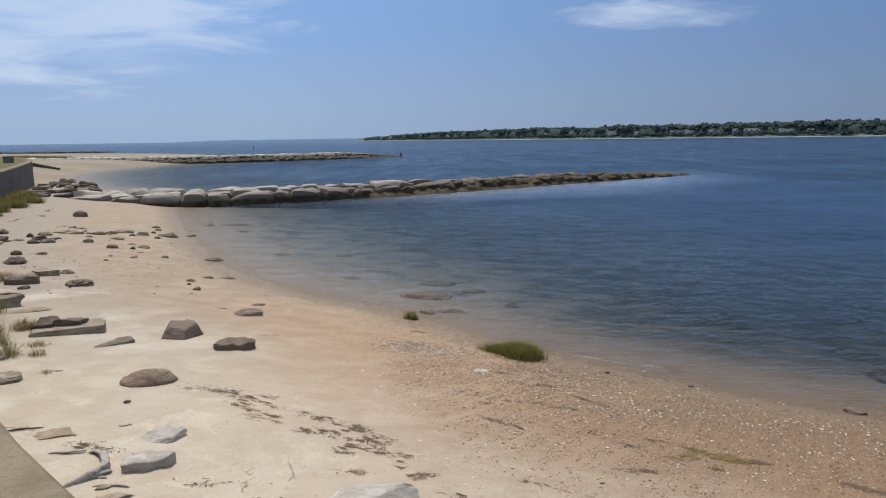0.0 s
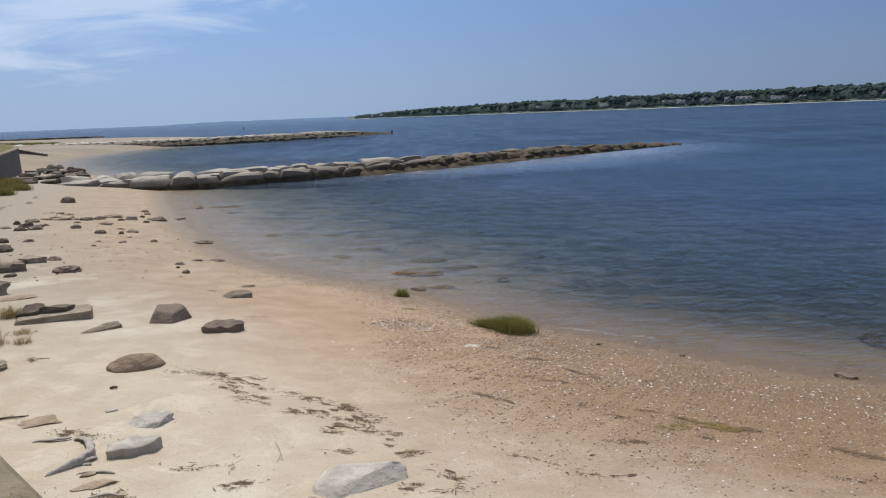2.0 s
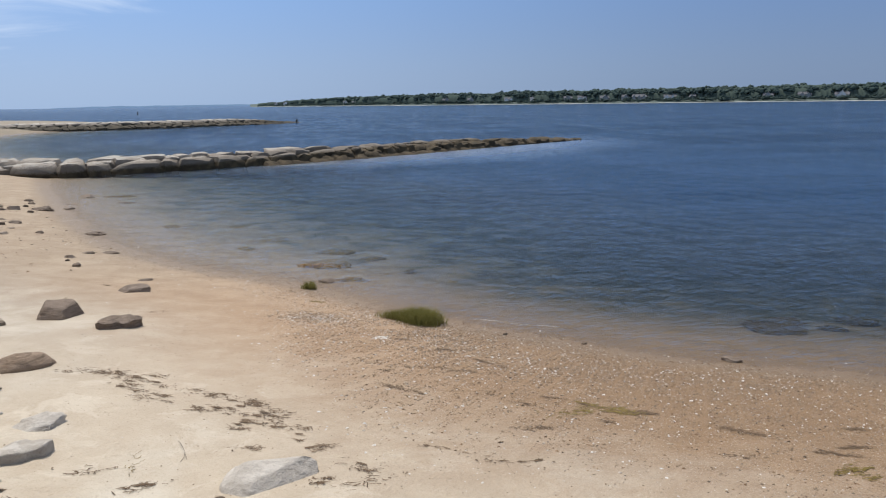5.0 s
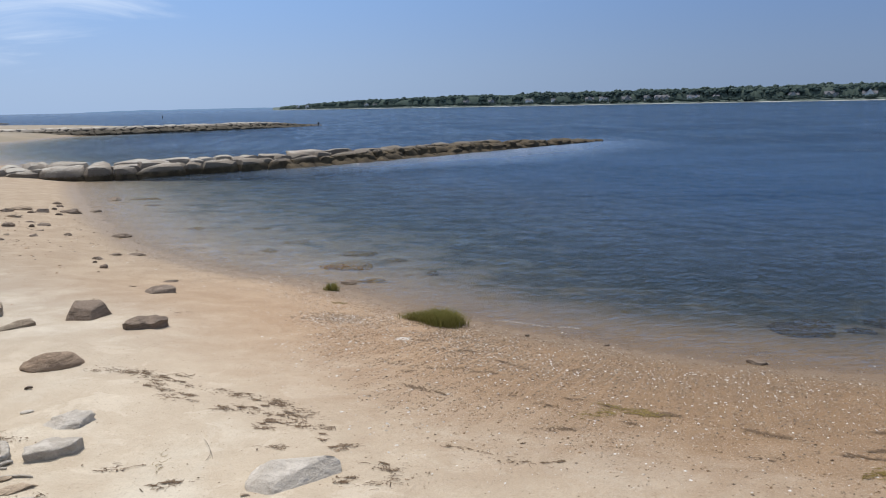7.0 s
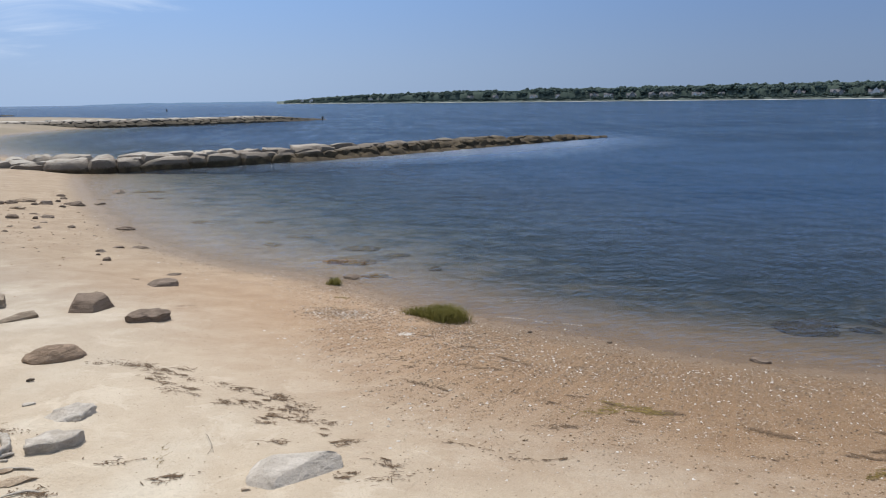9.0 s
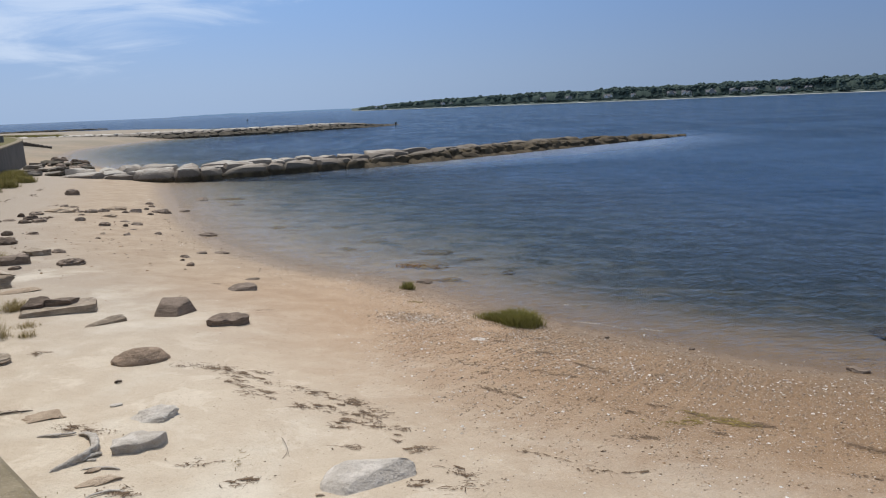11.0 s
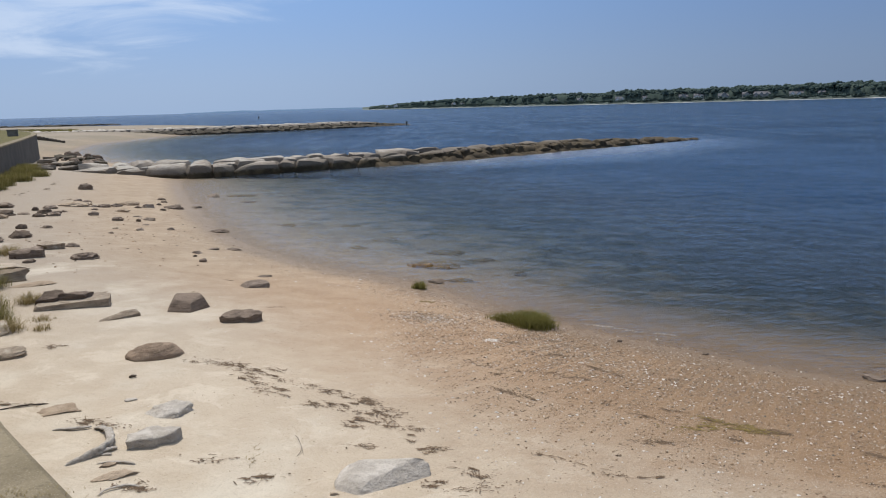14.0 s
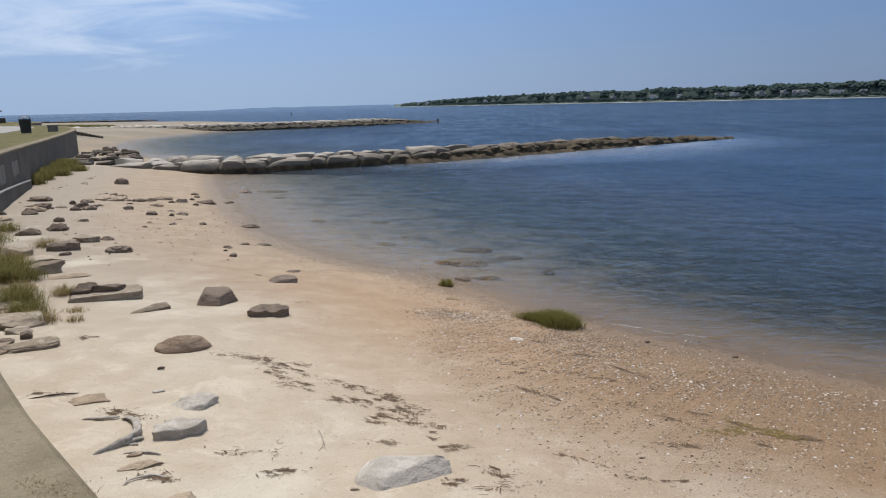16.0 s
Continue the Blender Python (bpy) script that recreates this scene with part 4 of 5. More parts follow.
rock("brown", 3.3, 11.96, 0.08, 0.06, 0.06, -14)
rock("tan", -14.75, 29.13, 1.31, 0.94, 0.18, 27)
rock("tan", -15.19, 24.46, 0.79, 0.57, 0.19, 32)
rock("tan", -13.22, 30.53, 0.96, 0.69, 0.16, 24)
rock("tan", -12.45, 28.14, 0.65, 0.47, 0.12, 24)
rock("tan", -10.68, 23.55, 0.25, 0.18, 0.06, 25)
rock("tan", -8.23, 14.26, 0.88, 0.33, 0.04, 31)
rock("tan", -15.03, 22.2, 0.86, 0.62, 0.12, 35)
rock("tan", -4.27, 7.72, 0.44, 0.34, 0.03, 30, boxy=1.0, rough=0.24)
rock("tan", -2.94, 6.15, 0.42, 0.16, 0.035, 27, rough=0.22)
rock("tan", -3.1, 6.35, 0.16, 0.07, 0.03, 28)
rock("tan", -2.32, 5.53, 0.28, 0.2, 0.08, 25)
rock("tan", -0.87, 5.85, 0.08, 0.06, 0.03, 11)
rock("pale", -10.41, 19.06, 0.7, 0.51, 0.18, 29)
rock("pale", -10.74, 16.55, 0.66, 0.47, 0.2, 34)
rock("pale", -9.94, 16.13, 1.04, 0.75, 0.13, 32)
rock("pale", -9.04, 14.71, 0.9, 0.65, 0.24, 32)
rock("pale", -7.05, 10.6, 0.95, 0.7, 0.15, 34)
rock("pale", -6.2, 9.5, 0.95, 0.36, 0.07, 34)
rock("pale", -7.95, 11.66, 0.75, 0.53, 0.08, 35)
rock("white", -3.59, 8.04, 0.14, 0.09, 0.03, 26)
rock("slab", -10.3, 17.72, 0.8, 0.57, 0.17, 31)
rock("white", -3, 7.63, 0.56, 0.4, 0.09, 20, faces=(((-0.75, -0.35, 0.8), 0.36), ((0.2, -0.15, 1), 0.5), ((0.9, -0.5, 0.2), 0.7), ((-0.3, -1, 0.4), 0.6)), rough=0.15)
rock("white", -2.84, 6.91, 0.54, 0.34, 0.1, 27, label="pale bleached block of stone on dry sand", beds=1)
rock("white", -0.45, 6.12, 0.9, 0.66, 0.12, 7, label="large smooth bleached grey slab on dry sand", faces=(((0.5, -0.85, 0.4), 0.26), ((-0.55, -0.75, 0.5), 0.72), ((-0.1, -0.15, 1), 0.5), ((0.12, 1, 0.25), 0.55), ((-0.9, 0.3, 0.6), 0.8)), rough=0.05)
rock("pale", -6.65, 12.71, 1.34, 0.56, 0.14, 26, label="long brown stone slab with a pale top", faces=(((0.05, -0.1, 1), 0.62), ((0.05, -1, 0.05), 0.8), ((-1, 0, 0.2), 0.9)), boxy=0.3, rough=0.05)
rock("dark", -7.0, 12.7, 0.5, 0.4, 0.24, 28, label="dark lumpy rock resting on a stone slab", lift=0.07)
rock("dark", -6.63, 12.84, 0.6, 0.36, 0.24, 24, label="dark lumpy rock resting on a stone slab", lift=0.07)
rock("pale", -5.44, 11.9, 0.74, 0.2, 0.09, 44, label="thin tilted stone sliver on the sand", faces=(((0, -0.5, 1), 0.35), ((-0.6, 0.2, 0.9), 0.6), ((0.1, -1, 0.1), 0.6)), boxy=0.5)
rock("brown", 6.66, 10.04, 0.32, 0.2, 0.09, -33, label="wet brown rock at the water's edge")
rock("dark", 0.07, 16.9, 0.42, 0.36, 0.08, 0, label="wet dark rock beside a small grass tuft")
rock("brown", 4.57, 11.28, 0.1, 0.08, 0.05, -21)

broken = random.Random(5)
for n in range(16):
    x, y = broken.uniform(-8.0, -6.3), 0.0
    y = 3.2 - 0.98 * x + broken.uniform(-0.6, 0.75)
    wide = broken.uniform(0.16, 0.5)
    rock(broken.choice(("pale", "pale", "brown", "tan")), x, y, wide, wide * 0.7, wide * broken.uniform(0.16, 0.3), broken.uniform(0, 180), label="broken layered stone among beach grass")

# rocks under the shallows
for x, y, wide, deep, high, turn in ((0.66, 17.1, 1.05, 0.45, 0.12, -4), (1.6, 18.0, 0.42, 0.3, 0.1, -5), (2.3, 18.3, 0.36, 0.25, 0.1, -7), (2.71, 16.65, 0.38, 0.25, 0.1, -9), (3.15, 17.1, 0.6, 0.3, 0.1, -10), (2.76, 15.57, 0.6, 0.3, 0.08, -10), (3.5, 14.62, 0.5, 0.32, 0.12, -13), (3.92, 14.33, 0.42, 0.2, 0.07, -15), (0.04, 19.2, 1.6, 0.9, 0.16, 0), (-5.6, 26.8, 0.9, 0.6, 0.12, 12), (-2.45, 22.0, 0.75, 0.5, 0.12, 7), (6.0, 14.0, 0.4, 0.3, 0.1, -22), (-10.3, 37.0, 2.0, 0.6, 0.12, 16), (-9.1, 34.3, 0.95, 0.4, 0.09, 15), (-1.6, 24.0, 1.2, 0.7, 0.12, 5), (0.3, 21.4, 1.4, 0.6, 0.14, 0), (-3.3, 27.1, 0.9, 0.5, 0.1, 7), (1.4, 20.4, 1.0, 0.5, 0.12, -3)):
    rock("sunken", x, y, wide, deep * 1.7, high, turn, rough=0.24)
for x, y, wide, deep, high in ((8.8, 11.95, 1.3, 1.2, 0.12), (9.5, 12.6, 0.8, 0.7, 0.1), (10.0, 11.9, 0.6, 0.5, 0.08), (11.0, 12.4, 0.9, 0.7, 0.1)):
    rock("mat", x, y, wide, deep, high, -36, name="weed_mat", rough=0.3)
# rubble between the wall's end and the jetty
for x, y, wide, deep, high, turn in ((-25.6, 46.2, 2.3, 1.4, 0.45, 20), (-23.9, 46.9, 1.7, 1.2, 0.5, -8), (-27.2, 49.2, 1.5, 1.1, 0.4, 40), (-28.4, 52.6, 1.6, 1.2, 0.6, 10), (-26.5, 51.6, 1.4, 1.0, 0.5, 70), (-29.9, 55.6, 1.3, 1.1, 0.5, 15), (-31.2, 58.2, 1.5, 1.0, 0.6, 30), (-30.0, 60.0, 1.2, 1.0, 0.5, 5), (-25.6, 54.2, 1.8, 1.3, 0.5, 12), (-27.9, 58.0, 1.5, 1.1, 0.45, 80), (-33.2, 64.0, 1.6, 1.1, 0.7, 25), (-32.0, 66.6, 1.3, 1.0, 0.6, 60)):
    rock("rubble", x, y, wide * 0.85, deep * 0.85, high * 0.6, turn)
for x, y, wide, deep, high, turn in ((-34.6, 68.0, 1.5, 1.2, 0.9, 25), (-36.9, 72.5, 1.3, 1.0, 0.6, 50), (-38.4, 77.0, 1.2, 0.9, 0.6, 0), (-35.8, 74.0, 1.1, 0.8, 0.55, 15), (-33.2, 70.4, 1.4, 1.1, 0.65, 35)):
    rock("dark", x, y, wide * 0.8, deep * 0.8, high * 0.75, turn, label="dark boulder in the rubble below the wall's end")

strewn = random.Random(77)
for n in range(26):
    f = strewn.random()
    x, y, wide = -25.2 - 9.5 * f + strewn.uniform(-0.4, 3.2), 46.6 + 21 * f + strewn.uniform(-1.0, 1.0), strewn.uniform(0.5, 1.3)
    rock(strewn.choice(("rubble", "brown", "brown", "rubble", "dark")), x, y, wide, wide * 0.7, wide * 0.3, strewn.uniform(0, 180), label="weathered brown stone in the rubble by the jetty")

# ---- grass ----
BLADE = island_material("beach_grass", [(0.13, 0.132, 0.042), (0.25, 0.225, 0.08), (0.42, 0.345, 0.165)], 0.7, leafy=True)
BLADE_STRAW = island_material("straw_grass", [(0.25, 0.20, 0.085), (0.38, 0.30, 0.15), (0.50, 0.41, 0.24)], 0.7, leafy=True)
BLADE_WET = island_material("cord_grass", [(0.175, 0.175, 0.05), (0.25, 0.23, 0.072), (0.34, 0.29, 0.115)], 0.6, leafy=True)


def blades(bm, rnd, spots, tall, lean, width=0.006):
    """Tapered bent blades rooted at the spots."""
    reach = max(0.01, max(math.hypot(x, y) for x, y, z in spots))
    for x, y, z in spots:
        edge = math.hypot(x, y) / reach
        h, a = tall * rnd.uniform(0.5, 1.1) * (1 - 0.55 * edge * edge), math.atan2(y, x) + rnd.gauss(0, 1.0)
        bend = Vector((math.cos(a), math.sin(a), 0)) * lean * h * rnd.uniform(0.2, 1.0)
        side = Vector((-math.sin(a), math.cos(a), 0)) * width * rnd.uniform(0.7, 1.4)
        root = Vector((x, y, z - 0.01))
        rows = []
        for f, wide in ((0, 1.0), (0.4, 0.9), (0.75, 0.6), (1.0, 0.08)):
            c = root + bend * f * f + Vector((0, 0, h * (f - 0.18 * lean * f * f)))
            rows.append((bm.verts.new(c - side * wide), bm.verts.new(c + side * wide)))
        for r, s in zip(rows, rows[1:]):
            bm.faces.new((r[0], r[1], s[1], s[0]))


def tuft(x, y, wide, deep, turn, tall, count, mat, label, lean=0.5, width=0.006, name="grass_tuft", seed=0):
    rnd = random.Random(int(abs(x) * 131 + abs(y) * 977) + seed)
    bm = bmesh.new()
    spots = []
    c, s = math.cos(radians(turn)), math.sin(radians(turn))
    while len(spots) < count:
        u, v = rnd.gauss(0, 0.36), rnd.gauss(0, 0.36)
        if u * u + v * v > 1:
            continue
        px, py = u * wide * 0.55, v * deep * 0.55
        gx, gy = x + px * c - py * s, y + px * s + py * c
        spots.append((px * c - py * s, px * s + py * c, height_at(gx, gy) - height_at(x, y)))
    blades(bm, rnd, spots, tall, lean, width)
    ob = part(name, bm, mat)
    ob.location = (x, y, height_at(x, y))
    return tagged(ob, label, "grass", kind="stuff")


tuft(1.52, 13.0, 1.1, 0.5, -22, 0.23, 1100, BLADE_WET, "thin green fringe of cord grass at the water's edge", 0.7, 0.004)
tuft(1.86, 12.82, 0.95, 1.0, -22, 0.34, 2500, BLADE_WET, "dense green clump of cord grass at the water's edge", 0.8, 0.004)
tuft(-0.32, 16.1, 0.42, 0.3, 0, 0.24, 260, BLADE_WET, "small green grass tuft standing in the shallows", 0.6, 0.006)
for x, y, wide, tall, count, straw in ((-12.7, 18.3, 1.4, 0.45, 420, 0), (-9.93, 14.97, 1.3, 0.5, 520, 0), (-9.4, 13.9, 1.3, 0.5, 520, 0), (-8.98, 13.88, 1.0, 0.42, 420, 0), (-7.95, 12.1, 1.0, 0.42, 480, 0), (-7.3, 11.4, 0.8, 0.34, 380, 0), (-6.75, 10.85, 0.6, 0.26, 240, 1), (-7.46, 12.81, 0.55, 0.26, 200, 1), (-10.9, 18.0, 0.8, 0.3, 240, 1), (-13.5, 20.2, 1.2, 0.4, 320, 0), (-6.25, 11.0, 0.35, 0.16, 60, 1), (-6.6, 11.6, 0.5, 0.14, 70, 1), (-8.4, 12.9, 0.9, 0.3, 200, 1), (-11.6, 16.6, 1.3, 0.45, 380, 0), (-10.5, 16.0, 0.9, 0.32, 220, 1), (-7.0, 10.9, 0.8, 0.24, 160, 1)):
    tuft(x, y, wide, wide * 0.8, 30, tall, round(count * 2.1), BLADE_STRAW if straw else BLADE, "dry straw-coloured beach grass among the stones" if straw else "olive green beach grass among the stones", 1.0, 0.0033)
for x, y, wide, tall in ((-20.8, 33.6, 1.8, 0.7), (-21.6, 35.6, 2.0, 0.8), (-22.7, 37.4, 2.0, 0.8), (-23.6, 39.9, 2.2, 0.8), (-24.6, 42.6, 2.0, 0.75), (-25.4, 45.0, 1.8, 0.6), (-22.2, 38.4, 1.6, 0.55), (-23.0, 41.6, 1.6, 0.5)):
    tuft(x, y, wide, 1.2, -65, tall, 1200, BLADE, "tall olive grass at the foot of the sea wall", 0.7, 0.007)

for x, y in ((-87, 150.5), (-83, 148), (-79, 145), (-75, 142.5), (-71, 140.5)):
    tuft(x, y, 7.0, 3.0, -30, 0.6, 700, BLADE, "low green dune grass on the far sand", 0.6, 0.035)

for x, y, wide in ((-1.42, 2.58, 0.12), (-1.34, 2.47, 0.16), (-1.22, 2.42, 0.1), (-1.55, 2.62, 0.07)):
    sprigs = random.Random(round(wide * 1000))
    bm = bmesh.new()
    blades(bm, sprigs, [(sprigs.gauss(0, wide * 0.5), sprigs.gauss(0, wide * 0.4), 0.0) for _ in range(round(wide * 700))], 0.022, 1.6, 0.0016)
    ob = part("grass_tuft", bm, BLADE_STRAW)
    ob.location = (x, y, TOP + 0.004)
    tagged(ob, "sparse low grass sprouting on the worn coping", "grass", kind="stuff")

# ---- seaweed, shells and drift ----
WEED = island_material("dried_seaweed", [(0.10, 0.062, 0.034), (0.17, 0.108, 0.06), (0.27, 0.18, 0.105)], 0.7)
WEED_GREEN = island_material("green_seaweed", [(0.12, 0.082, 0.018), (0.22, 0.15, 0.03), (0.31, 0.22, 0.05)], 0.6)
WEED_RUST = island_material("rockweed", [(0.60, 0.30, 0.035), (0.74, 0.42, 0.07), (0.46, 0.26, 0.05)], 0.6)
WOOD = plain_material("bleached_wood", (0.30, 0.265, 0.22), (0.55, 0.50, 0.44), 22.0, 0.85, 0.03)
TWIG = plain_material("dark_twig", (0.06, 0.045, 0.035), (0.14, 0.11, 0.085), 30.0, 0.85, 0.003)
SHELL = island_material("shell_fragments", [(0.38, 0.27, 0.17), (0.54, 0.43, 0.31), (0.88, 0.85, 0.80), (0.86, 0.82, 0.76), (0.48, 0.36, 0.25)], 0.5, 60)
PEBBLE = island_material("beach_pebbles", [(0.065, 0.045, 0.03), (0.27, 0.15, 0.072), (0.46, 0.35, 0.235), (0.21, 0.155, 0.108), (0.42, 0.27, 0.15), (0.18, 0.16, 0.135)], 0.7, 60)


def strips(bm, rnd, x, y, way, length, count, spread, origin=(0, 0, 0), width=0.008, lift=0.02, thin=1.0):
    """Curled ribbons of weed strewn along a way on the sand."""
    knots = []
    for _ in range(max(2, count // 11)):
        f = rnd.uniform(-0.5, 0.5)
        knots.append((x + math.cos(way) * f * length + rnd.gauss(0, spread), y + math.sin(way) * f * length + rnd.gauss(0, spread), rnd.choice((0.015, 0.035, 0.07))))
    for _ in range(round(count * thin * 1.9)):
        a = way + rnd.gauss(0, 0.7)
        kx, ky, loose = rnd.choice(knots)
        u, v = rnd.gauss(0, loose * 1.8), rnd.gauss(0, loose * 0.6)
        px, py = kx + math.cos(way) * u - math.sin(way) * v, ky + math.sin(way) * u + math.cos(way) * v
        own = rnd.choice((0.014, 0.02, 0.03, 0.045, 0.07, 0.11)) * rnd.uniform(0.7, 1.3)
        wide = width * (rnd.choice((0.3, 0.5, 0.8, 1.2)) if own < 0.04 else rnd.choice((0.2, 0.3, 0.55)))
        curl, rows = rnd.gauss(0, 0.5), []
        top = rnd.uniform(0.2, 1.0) * lift
        for k in range(5):
            g = k / 4
            b = a + curl * (g - 0.5)
            qx, qy = px + math.cos(b) * own * (g - 0.5), py + math.sin(b) * own * (g - 0.5)
            z = height_at(qx, qy) + 0.006 + top * math.sin(math.pi * g) + rnd.uniform(0, 0.004)
            n = Vector((-math.sin(b), math.cos(b), rnd.uniform(-0.2, 0.2))) * wide * (0.45 + 0.55 * math.sin(math.pi * g))
            c = Vector((qx, qy, z)) - Vector(origin)
            rows.append((bm.verts.new(c - n), bm.verts.new(c + n + Vector((0, 0, 0.002)))))
        for r, s in zip(rows, rows[1:]):
            bm.faces.new((r[0], r[1], s[1], s[0]))


def weed_pile(x, y, way, length, count, spread, mat, label, name="seaweed_strand", width=0.008, lift=0.003):
    rnd = random.Random(int(abs(x * 517) + abs(y * 331)))
    bm = bmesh.new()
    at = (x, y, height_at(x, y))
    strips(bm, rnd, x, y, radians(way), length, count, spread, at, width, lift)
    ob = part(name, bm, mat)
    ob.location = at
    return tagged(ob, label, "seaweed", kind="stuff")


rnd = random.Random(21)
bm = bmesh.new()
for x, y, length, count in ((-3.25, 9.6, 0.3, 26), (-2.94, 9.45, 0.35, 50), (-2.6, 9.4, 0.35, 60), (-2.5, 9.02, 0.3, 65), (-2.25, 9.2, 0.3, 60), (-2.0, 8.94, 0.35, 28), (-2.2, 8.75, 0.3, 26), (-1.95, 8.55, 0.25, 24), (-1.7, 8.5, 0.3, 26), (-1.5, 8.65, 0.25, 18), (-1.15, 8.36, 0.35, 46), (-1.45, 8.1, 0.3, 30), (-1.2, 7.98, 0.35, 52), (-0.92, 8.14, 0.4, 60), (-0.64, 8.0, 0.3, 52), (-0.85, 7.73, 0.35, 60), (-0.5, 7.72, 0.3, 46), (-0.93, 7.45, 0.3, 30), (-0.6, 7.42, 0.3, 40), (-0.2, 7.23, 0.3, 24), (-0.1, 7.0, 0.3, 18)):
    strips(bm, rnd, x, y, radians(-25), length, count, 0.085, lift=0.002, thin=1.0)
tagged(part("seaweed_line", bm, WEED), "broken line of dark dried seaweed on the sand", "seaweed", kind="stuff")
for x, y, way, length, count in ((0.05, 6.8, 5, 0.3, 42), (-1.5, 6.15, 15, 0.22, 36), (-1.75, 6.18, 0, 0.1, 10), (-0.6, 6.86, 0, 0.25, 14), (0.4, 6.24, -35, 0.22, 34), (-0.02, 6.03, 0, 0.25, 30), (0.45, 6.0, 10, 0.25, 22), (-4.95, 7.9, 0, 0.1, 40), (-5.55, 10.1, 0, 0.16, 36), (-3.62, 7.33, -15, 0.42, 90), (-2.64, 5.93, 10, 0.25, 50), (-2.15, 6.53, 0, 0.16, 18)):
    weed_pile(x, y, way, length, count, 0.035, WEED, "small tangle of dried brown seaweed on the sand", lift=0.005)
for x, y, way, length in ((-18.75, 32.2, 109, 3.8), (-20.0, 37.4, 108, 2.6), (-16.3, 25.8, 137, 2.0), (-15.98, 30.84, 100, 0.5), (-18.9, 34.8, 120, 1.2)):
    weed_pile(x, y, way, length, 60, 0.06, WEED, "faint line of dried seaweed on the upper beach", width=0.03, lift=0.006)
weed_pile(-1.76, 6.52, 100, 0.4, 14, 0.02, WEED_GREEN, "yellowish strand of dried weed on the sand", width=0.005, lift=0.003)
for x, y, way, length, count in ((2.53, 9.78, -50, 0.62, 70), (0.67, 9.93, -40, 0.28, 26), (0.83, 9.43, -20, 0.2, 16), (1.19, 8.42, -50, 0.3, 34), (2.01, 9.34, -15, 0.3, 34), (2.37, 7.95, -40, 0.4, 30), (2.54, 7.08, 0, 0.36, 30), (1.67, 6.22, -25, 0.14, 9), (2.04, 6.2, 5, 0.16, 11), (1.14, 6.72, -35, 0.16, 8), (0.93, 8.65, -40, 0.2, 28), (1.26, 11.2, -20, 0.25, 26), (2.0, 10.56, -10, 0.3, 26), (1.68, 9.52, -20, 0.2, 16), (1.28, 9.55, -10, 0.2, 16), (2.1, 8.3, -10, 0.15, 14), (1.53, 6.48, 0, 0.14, 6), (3.0, 8.14, -20, 0.15, 12), (3.4, 7.8, -30, 0.35, 36), (3.75, 7.55, -10, 0.45, 50), (4.7, 6.76, -45, 0.5, 80), (5.37, 6.0, -35, 0.45, 60), (6.05, 6.7, -10, 0.45, 44), (5.67, 6.12, 0, 0.25, 60), (4.05, 7.46, -10, 0.35, 30), (4.23, 6.09, -5, 0.3, 18), (3.4, 7.2, -40, 0.3, 14), (6.6, 5.9, -20, 0.4, 40), (-4.7, 15.6, 0, 0.3, 24), (-3.0, 12.9, 10, 0.2, 10)):
    weed_pile(x, y, way, length, round(count * 1.0), 0.02, WEED, "strand of dark brown seaweed on the damp sand")
for x, y, way, length, count in ((3.32, 7.82, -35, 0.3, 50), (3.5, 7.62, -15, 0.4, 120), (3.1, 7.55, 10, 0.2, 44), (3.85, 7.5, 0, 0.3, 30), (5.2, 5.6, 20, 0.45, 110), (-0.05, 14.55, 0, 0.3, 40)):
    weed_pile(x, y, way, length, count, 0.075, WEED_GREEN, "clump of yellow-green seaweed on the damp sand")
weed_pile(-0.16, 18.95, 0, 0.7, 420, 0.13, WEED_RUST, "orange rockweed patch lifted by the shallow water", "rockweed", 0.03, 0.09)


def scatter(name, count, pick, size, mat, label, category, seed, flat=0.5):
    """Small loose pieces strewn over the sand."""
    rnd = random.Random(seed)
    verts, faces, spots = [], [], []
    while len(spots) < count:
        p = pick(rnd)
        if p:
            spots.append(p)
    for x, y in spots:
        z = height_at(x, y)
        r, a, n = size(rnd), rnd.uniform(0, math.tau), len(verts)
        long, thick = r * rnd.uniform(0.9, 1.9), r * flat * rnd.uniform(0.5, 1.2)
        tilt = rnd.uniform(-0.5, 0.5) * r
        for k in range(5):
            b = a + k * math.tau / 5
            q = rnd.uniform(0.75, 1.15)
            verts.append((x + math.cos(b) * (long if k in (0, 1) else r) * q, y + math.sin(b) * r * q, z + 0.002 + (tilt if k < 2 else 0)))
        verts.append((x + rnd.uniform(-0.2, 0.2) * r, y, z + 0.003 + thick))
        faces += [(n + k, n + (k + 1) % 5, n + 5) for k in range(5)]
    mesh = bpy.data.meshes.new(name)
    mesh.from_pydata(verts, [], faces)
    mesh.materials.append(mat)
    return tagged(new(name, mesh), label, category, kind="stuff")


SHORE_WAY = [Vector(p) for p in ((11, 7.4), (8.1, 9.1), (5.4, 10.6), (3.4, 12.1), (2.2, 13.3), (1.1, 14.6), (-0.7, 16.85), (-3.3, 18.9), (-6.1, 22.2), (-9.2, 28), (-12, 34.4), (-14.4, 40))]


for _ in range(3):
    SHORE_WAY = [SHORE_WAY[0]] + [a.lerp(b, f) for a, b in zip(SHORE_WAY, SHORE_WAY[1:]) for f in (0.25, 0.75)] + [SHORE_WAY[-1]]


